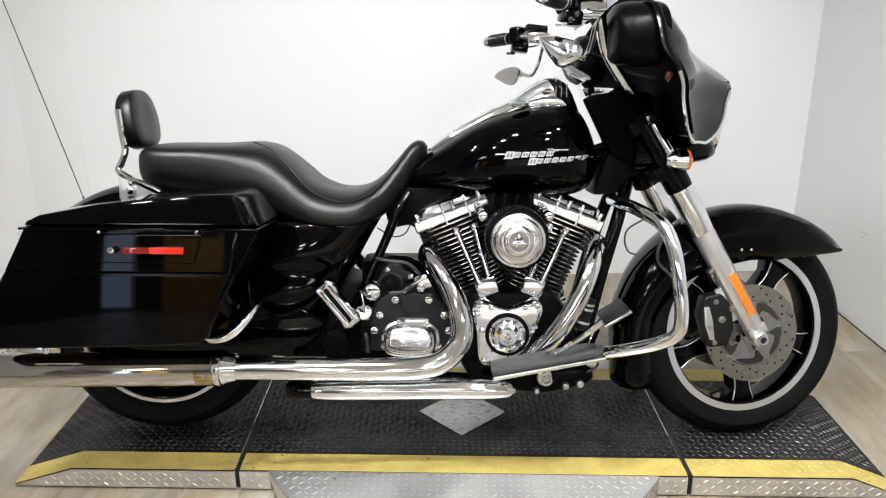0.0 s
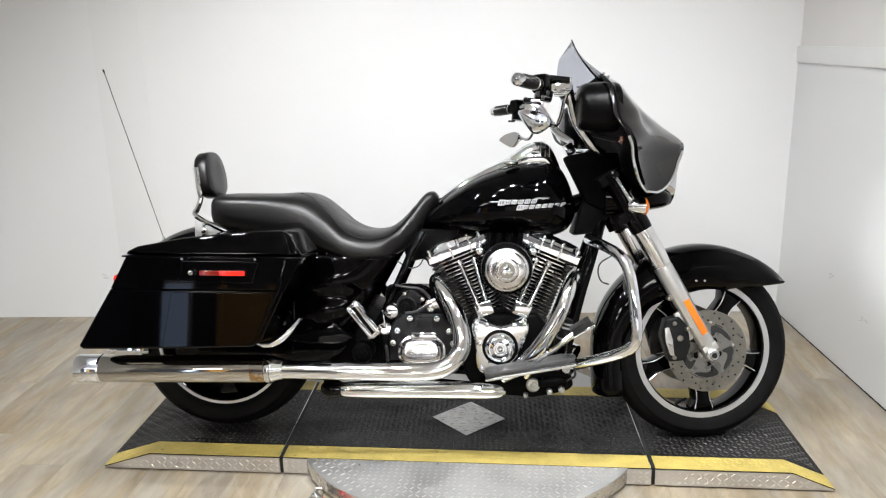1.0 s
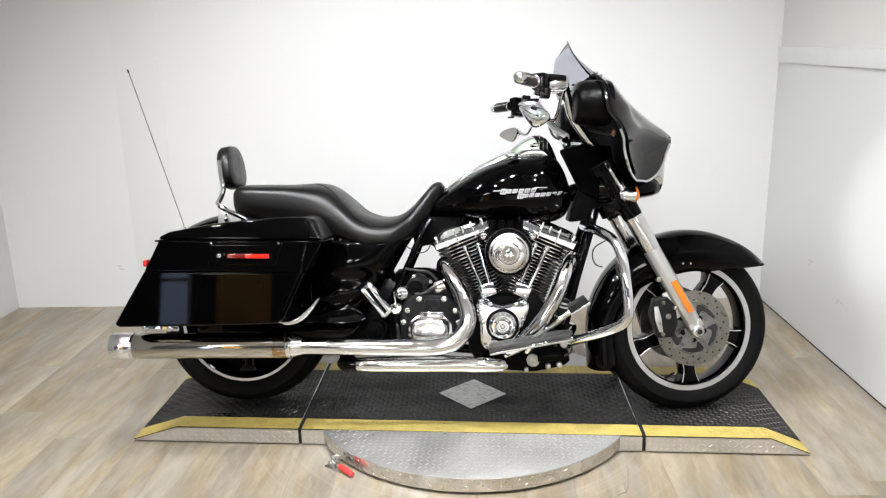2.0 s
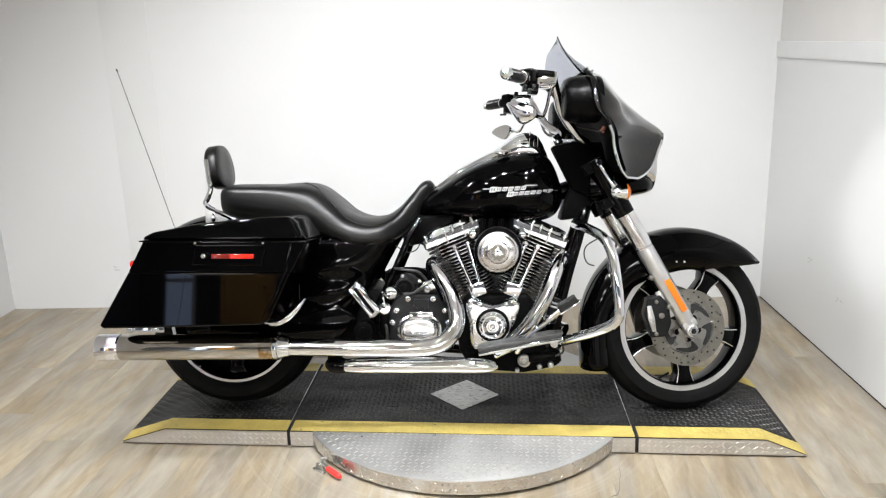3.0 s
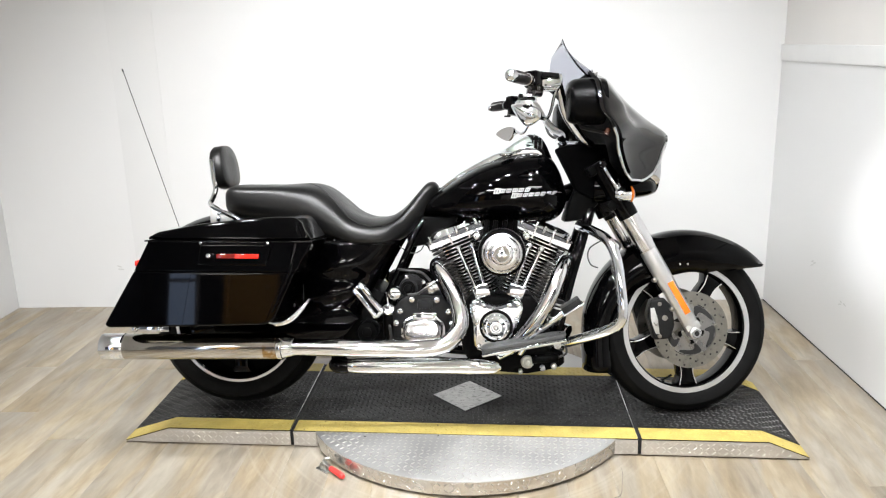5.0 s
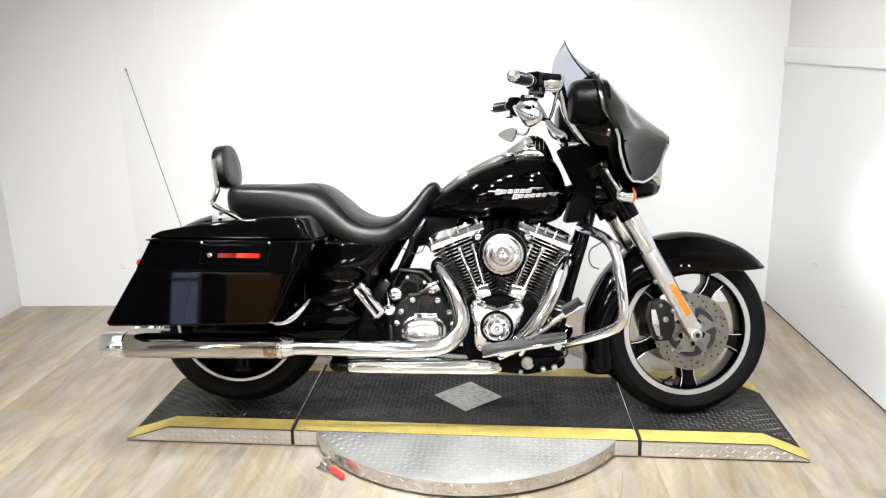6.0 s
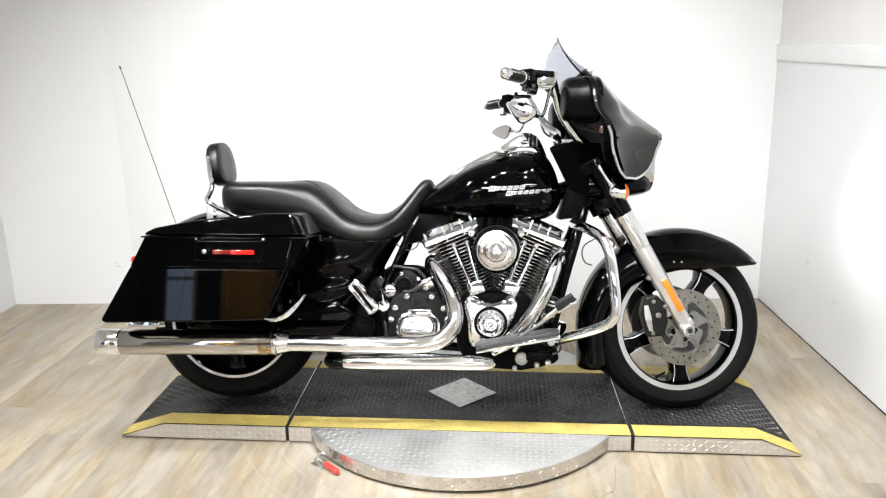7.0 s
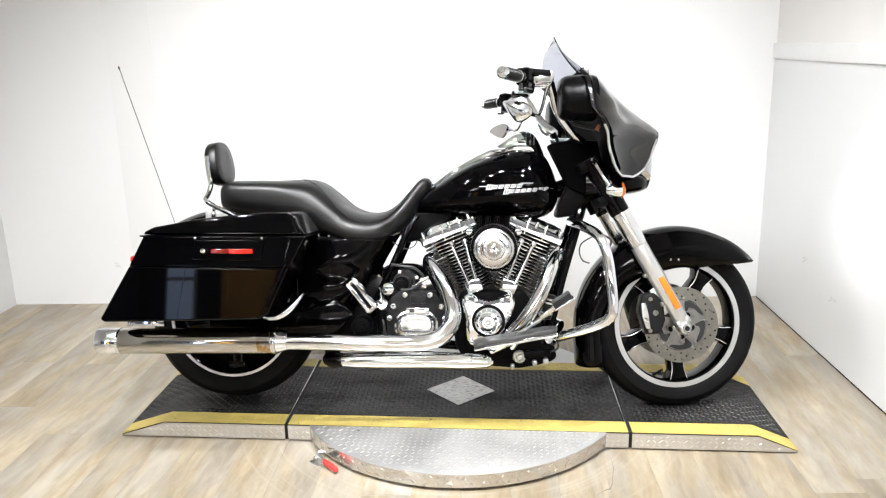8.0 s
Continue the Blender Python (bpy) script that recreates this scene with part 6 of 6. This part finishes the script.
    front("headlamp_lens", lathe([(0.085, 0.088), (0.07, 0.098), (0.04, 0.106), (0.0, 0.109)], at, 36), POLISHED, hd)
    front("lower_nacelle", body([(0.455, 0.86, 0.74, 0.12), (0.52, 0.85, 0.745, 0.145), (0.58, 0.84, 0.755, 0.150), (0.64, 0.83, 0.765, 0.13), (0.672, 0.82, 0.775, 0.09)], 28, 3, 4), PAINT, sh, "gloss black lower nacelle")
    # turn signals on their bar
    for s in (-1, 1):
        ts = front("turn_signal", tube([(0.475, s * 0.165, 0.868), (0.500, s * 0.170, 0.825), (0.525, s * 0.172, 0.785), (0.530, s * 0.14, 0.76)], 0.0105, 12, 5), CHROME, None, "chrome turn signal with amber lens")
        front("signal_end", lathe([(0, -0.014), (0.010, -0.014), (0.0155, -0.006), (0.0155, 0.006), (0.010, 0.014), (0, 0.014)], Matrix.Translation((0.473, s * 0.166, 0.870)) @ Matrix.Rotation(radians(90), 4, "X"), 20), CHROME, ts)
        sat = Matrix.Translation((0.530, s * 0.178, 0.772)) @ Matrix.Rotation(radians(90), 4, "Y")
        front("signal_body", lathe([(0, -0.022), (0.012, -0.020), (0.022, -0.005), (0.026, 0.015), (0.027, 0.030), (0, 0.030)], sat, 28), CHROME, ts)
        front("signal_lens", lathe([(0, 0.030), (0.0265, 0.030), (0.026, 0.036), (0.018, 0.043), (0, 0.046)], sat, 28), AMBER, ts, "amber lens")


def handlebar():
    rise = lambda y: 0.026 * min(1, max(0, y) / 0.2)       # the bar sits a little higher on its left
    near = [(0.142, -0.440, 1.114), (0.170, -0.404, 1.114), (0.200, -0.367, 1.114), (0.224, -0.336, 1.115), (0.254, -0.306, 1.117), (0.288, -0.288, 1.119), (0.308, -0.275, 1.110),
            (0.318, -0.256, 1.086), (0.334, -0.240, 1.034), (0.364, -0.221, 0.990), (0.404, -0.198, 0.947), (0.440, -0.13, 0.936)]
    far = [(0.392, 0.09, 0.962), (0.393, 0.150, 0.998), (0.357, 0.200, 1.029), (0.334, 0.230, 1.065), (0.317, 0.260, 1.101), (0.306, 0.278, 1.124), (0.285, 0.292, 1.139),
           (0.256, 0.306, 1.140), (0.224, 0.336, 1.140), (0.200, 0.367, 1.140), (0.170, 0.404, 1.140), (0.142, 0.440, 1.140)]
    bar = front("handlebar", tube(near + [(0.432, -0.03, 0.946), (0.415, 0.03, 0.953)] + far, 0.0138, 16, 6), CHROME, None, "chrome handlebar")
    for s in (-1, 1):
        up = rise(s * 0.4)
        a = Vector((0.142, s * 0.44, 1.114 + up))
        g = Vector((0.62, -s * 0.785, 0)).normalized()
        front("grip", cyl(a + g * 0.006, a + g * 0.092, 0.0172, 20, 0.003), GRIP, bar, "black rubber grip")
        front("grip_end", lathe([(0, -0.016), (0.011, -0.014), (0.017, -0.008), (0.0190, 0.0), (0.0190, 0.012), (0.017, 0.014), (0, 0.014)], Matrix.Translation(a) @ g.to_track_quat("Z", "Y").to_matrix().to_4x4(), 22), CHROME, bar, "rounded chrome grip end")
        for k in range(5):
            ang = radians(-60 + 55 * k)
            off = (g.to_track_quat("Z", "Y").to_matrix() @ Vector((math.cos(ang), math.sin(ang), 0))) * 0.0166
            front("grip_strip", cyl(a + g * 0.014 + off, a + g * 0.082 + off, 0.0030, 8, 0.001), CHROME if k in (1, 4) else GRIP, bar)
        for k in range(3):
            front("grip_band", cyl(a + g * (0.088 + 0.009 * k), a + g * (0.0935 + 0.009 * k), 0.0195 - 0.001 * k, 20, 0.0015), CHROME if k % 2 == 0 else POWDER, bar)
        c = a + g * 0.128
        rot = g.to_track_quat("Z", "Y").to_matrix().to_4x4()
        sw = front("switch_housing", box((0.048, 0.052, 0.040), Matrix.Translation(c + Vector((0, 0, 0.004))) @ rot, 0.012, segs=3), PAINT, bar, "black switch housing")
        front("switch_box", box((0.050, 0.046, 0.032), Matrix.Translation(c + Vector((0.004, 0, -0.030))) @ Matrix.Rotation(radians(8), 4, "Y"), 0.007), PAINT, sw)
        for k in range(3):
            front("switch_button", box((0.009, 0.014, 0.012), Matrix.Translation(c + Vector((-0.014 + 0.014 * k, s * 0.022, -0.026 - 0.012 * (k % 2)))), 0.003), GRIP, sw)
        front("switch_toggle", box((0.026, 0.012, 0.007), Matrix.Translation(c + Vector((-0.020, s * 0.018, -0.046))), 0.002), CHROME if s < 0 else GRIP, sw)
        mc = front("lever_bracket", turned(prism([(-0.030, -0.020), (0.026, -0.022), (0.040, -0.008), (0.038, 0.012), (0.010, 0.016), (-0.030, 0.012)], -0.024, 0.024, 0.007, 3), Matrix.Translation(c + Vector((0.050, -s * 0.034, -0.004)))), CHROME, bar, "chrome master cylinder")
        front("reservoir_cap", box((0.064, 0.046, 0.016), Matrix.Translation(c + Vector((0.050, -s * 0.034, 0.022))) @ Matrix.Rotation(radians(6), 4, "Y"), 0.004), POWDER, mc, "black reservoir lid")
        front("pivot_bolt", cyl(c + Vector((0.086, -s * 0.030, -0.010)), c + Vector((0.086, -s * 0.030, 0.026)), 0.008, 12, 0.002), CHROME, mc)
        front("lever", tube([tuple(c + Vector((0.075, -s * 0.01, -0.008))), tuple(c + Vector((0.074, s * 0.02, -0.014))), tuple(c + Vector((0.058, s * 0.040, -0.020))), tuple(c + Vector((0.030, s * 0.060, -0.022)))], [0.009, 0.008, 0.006, 0.005], 10, 6, flat=0.6), CHROME, bar, "chrome hand lever")
        # teardrop mirror under the bar: rounded at its outer end, drawn to a point at the stem
        turn = Matrix.Rotation(radians(-34 if s < 0 else -45), 4, "Z")
        mm = Matrix.Translation((0.200 if s < 0 else 0.206, s * 0.392, 1.004 + 0.95 * up)) @ turn @ Matrix.Rotation(radians(6 if s < 0 else -22), 4, "Y") @ Matrix.Diagonal((1, -s, 1, 1))
        size = 1.0 if s < 0 else 0.92
        tear = [(-0.056, 0.030), (-0.030, 0.034), (0.000, 0.030), (0.028, 0.022), (0.044, 0.008), (0.043, -0.006), (0.028, -0.022), (0.006, -0.033), (-0.012, -0.030), (-0.034, -0.010), (-0.052, 0.012), (-0.060, 0.024)]
        tear = [(x * size, z * size) for x, z in (smooth_line(tear + [tear[0]], 4)[:-1])]
        rings = [[mm @ Vector((x * k + 0.006 * (1 - k), -0.006 + d, z * k + 0.004 * (1 - k))) for x, z in tear] for k, d in ((0.96, 0.012), (1.0, 0.008), (0.985, 0.002), (0.90, -0.005), (0.72, -0.011), (0.45, -0.015), (0.15, -0.017))]
        mi = front("mirror", skin(bmesh.new(), rings), CHROME, bar, "chrome teardrop mirror", 60)
        front("mirror_rib", tube([tuple(mm @ Vector((x * size, -0.021, z * size))) for x, z in ((-0.040, 0.020), (-0.012, 0.004), (0.016, -0.008), (0.034, -0.006))], [0.003, 0.006, 0.006, 0.004], 8, 5), CHROME, mi)
        front("mirror_glass", skin(bmesh.new(), [[mm @ Vector((x * k, 0.0065 + d, z * k)) for x, z in tear] for k, d in ((0.93, 0.0), (0.92, 0.001))]), MIRROR, mi)
        front("mirror_stem", tube([tuple(c + Vector((0.080, -s * 0.035, -0.012))), (0.290, s * 0.31, 1.075 + up), (0.279, s * 0.315, 1.030 + up), (0.262, s * 0.335, 1.000 + up), tuple(mm @ Vector((0.034 * size, -0.006, -0.004)))], [0.0075, 0.006, 0.0055, 0.006, 0.007], 10, 6), CHROME, mi, "curved chrome mirror stem")
        # cables from the controls into the fairing
        front("cable", tube([tuple(c + Vector((0.055, -s * 0.045, -0.018))), (0.322, s * 0.245, 1.062 + up), (0.348, s * 0.212, 1.008), (0.40, s * 0.205, 0.985), (0.47, s * 0.20, 0.970)], 0.0048, 8, 6), WIRE, bar, "black control cable")
    front("bar_clamp", box((0.034, 0.044, 0.040), Matrix.Translation((0.370, 0.078, 0.966)) @ Matrix.Rotation(radians(-25), 4, "Y"), 0.007), CHROME, bar, "chrome handlebar clamp")
    for y in (-0.06, 0.07):
        front("riser", cyl((0.450, y, 0.87), (0.412, y, 0.955), 0.018, 20, 0.004), PAINT, bar, "black handlebar riser")


front_wheel()
valve_stem()
rear_wheel()
front_fender()
fork()
saddlebag(-1)
saddlebag(1)
exhaust()
engine()
frame_and_boards()
tank()
seat()
rear_end()
fairing()
handlebar()

# ---- cables and small things ----
for pts, r in (([(0.51, -0.10, 0.632), (0.495, -0.10, 0.622), (0.455, -0.10, 0.597), (0.446, -0.10, 0.567), (0.457, -0.10, 0.537), (0.481, -0.10, 0.527)], 0.0024),
               ([(-0.115, -0.10, 0.605), (-0.13, -0.11, 0.583), (-0.16, -0.115, 0.577), (-0.20, -0.12, 0.60)], 0.0022),
               ([(0.44, -0.12, 0.655), (0.452, -0.14, 0.653), (0.513, -0.14, 0.632), (0.548, -0.14, 0.608), (0.535, -0.14, 0.575), (0.524, -0.14, 0.545), (0.528, -0.14, 0.512), (0.564, -0.14, 0.477)], 0.0040)):
    part("cable", tube(pts, r, 8, 8), WIRE, BIKE, "thin black cable")


def toggle_clamp():
    t = thing("toggle_clamp", pose(-0.425, -0.335, 0.0, 0, 0, -36) @ Matrix.Scale(0.86, 4), "zinc toggle clamp with a red handle beside the turntable", "clamp")
    part("base_plate", box((0.06, 0.035, 0.004), pose(0, 0, 0.002), 0.001), ZINC, t)
    part("pivot_bracket", prism([(-0.02, 0.004), (0.022, 0.004), (0.018, 0.028), (0.0, 0.036), (-0.016, 0.026)], -0.009, 0.009, 0.003, 2), ZINC, t)
    part("clamp_arm", tube([(0.0, 0.0, 0.028), (-0.010, 0.012, 0.036), (0.0, 0.03, 0.034)], 0.006, 8, 4), ZINC, t)
    part("pivot_pin", cyl((0.0, -0.014, 0.024), (0.0, 0.014, 0.024), 0.006, 12, 0.001), ZINC, t)
    part("handle", tube([(0.012, 0, 0.026), (0.04, -0.002, 0.022), (0.055, -0.003, 0.020)], 0.0055, 10, 4), ZINC, t)
    part("handle_grip", tube([(0.040, -0.002, 0.022), (0.05, -0.003, 0.0205), (0.105, -0.006, 0.0165), (0.118, -0.007, 0.016)], [0.008, 0.011, 0.0115, 0.008], 14, 5), REDGRIP, t, "red vinyl handle grip")


toggle_clamp()

# ---- the floor, plank by plank ----
floor = structure("floor", box((12.2, 11.4, 0.05), pose(-1.75, -5.1, -0.0285)), DARKGAP, "light oak vinyl plank floor with scuffs", "floor", ROOM)
W, L = 0.152, 1.22


def plank_mesh(w, l):
    g, e, h = 0.0002, 0.0006, 0.0035
    a = [(-w / 2 + g, -l / 2 + g), (w / 2 - g, -l / 2 + g), (w / 2 - g, l / 2 - g), (-w / 2 + g, l / 2 - g)]
    b = [(x - math.copysign(e, x), y - math.copysign(e, y)) for x, y in a]
    bm = bmesh.new()
    skin(bm, [[(x, y, -h) for x, y in a], [(x, y, -e * 0.5) for x, y in a], [(x, y, 0) for x, y in b]])
    return bm


plank = finish(plank_mesh(W, L), "plank", PLANK)
rng = random.Random(5)
rest = []
for i in range(-44, 15):
    off = rng.random() * L
    for j in range(-9, 2):
        x, y = (i + 0.5) * W, j * L + off - 0.4
        if y - L / 2 > 0.05 or x > 3.9 or x < -7.3:
            continue
        if -4.1 < x < 0.1 and y + L / 2 > -4.4:
            if y + L / 2 > 0 and y - L / 2 > 0:
                continue
            o = new("plank", plank)
            o.parent = floor
            o.matrix_basis = pose(x, y, 0.0)
        else:
            rest.append((x, y))
bm = bmesh.new()
for x, y in rest:
    merge(bm, turned(plank_mesh(W, L), pose(x, y, 0)))
tagged(part("outer_planks", bm, PLANK, floor), kind="stuff")
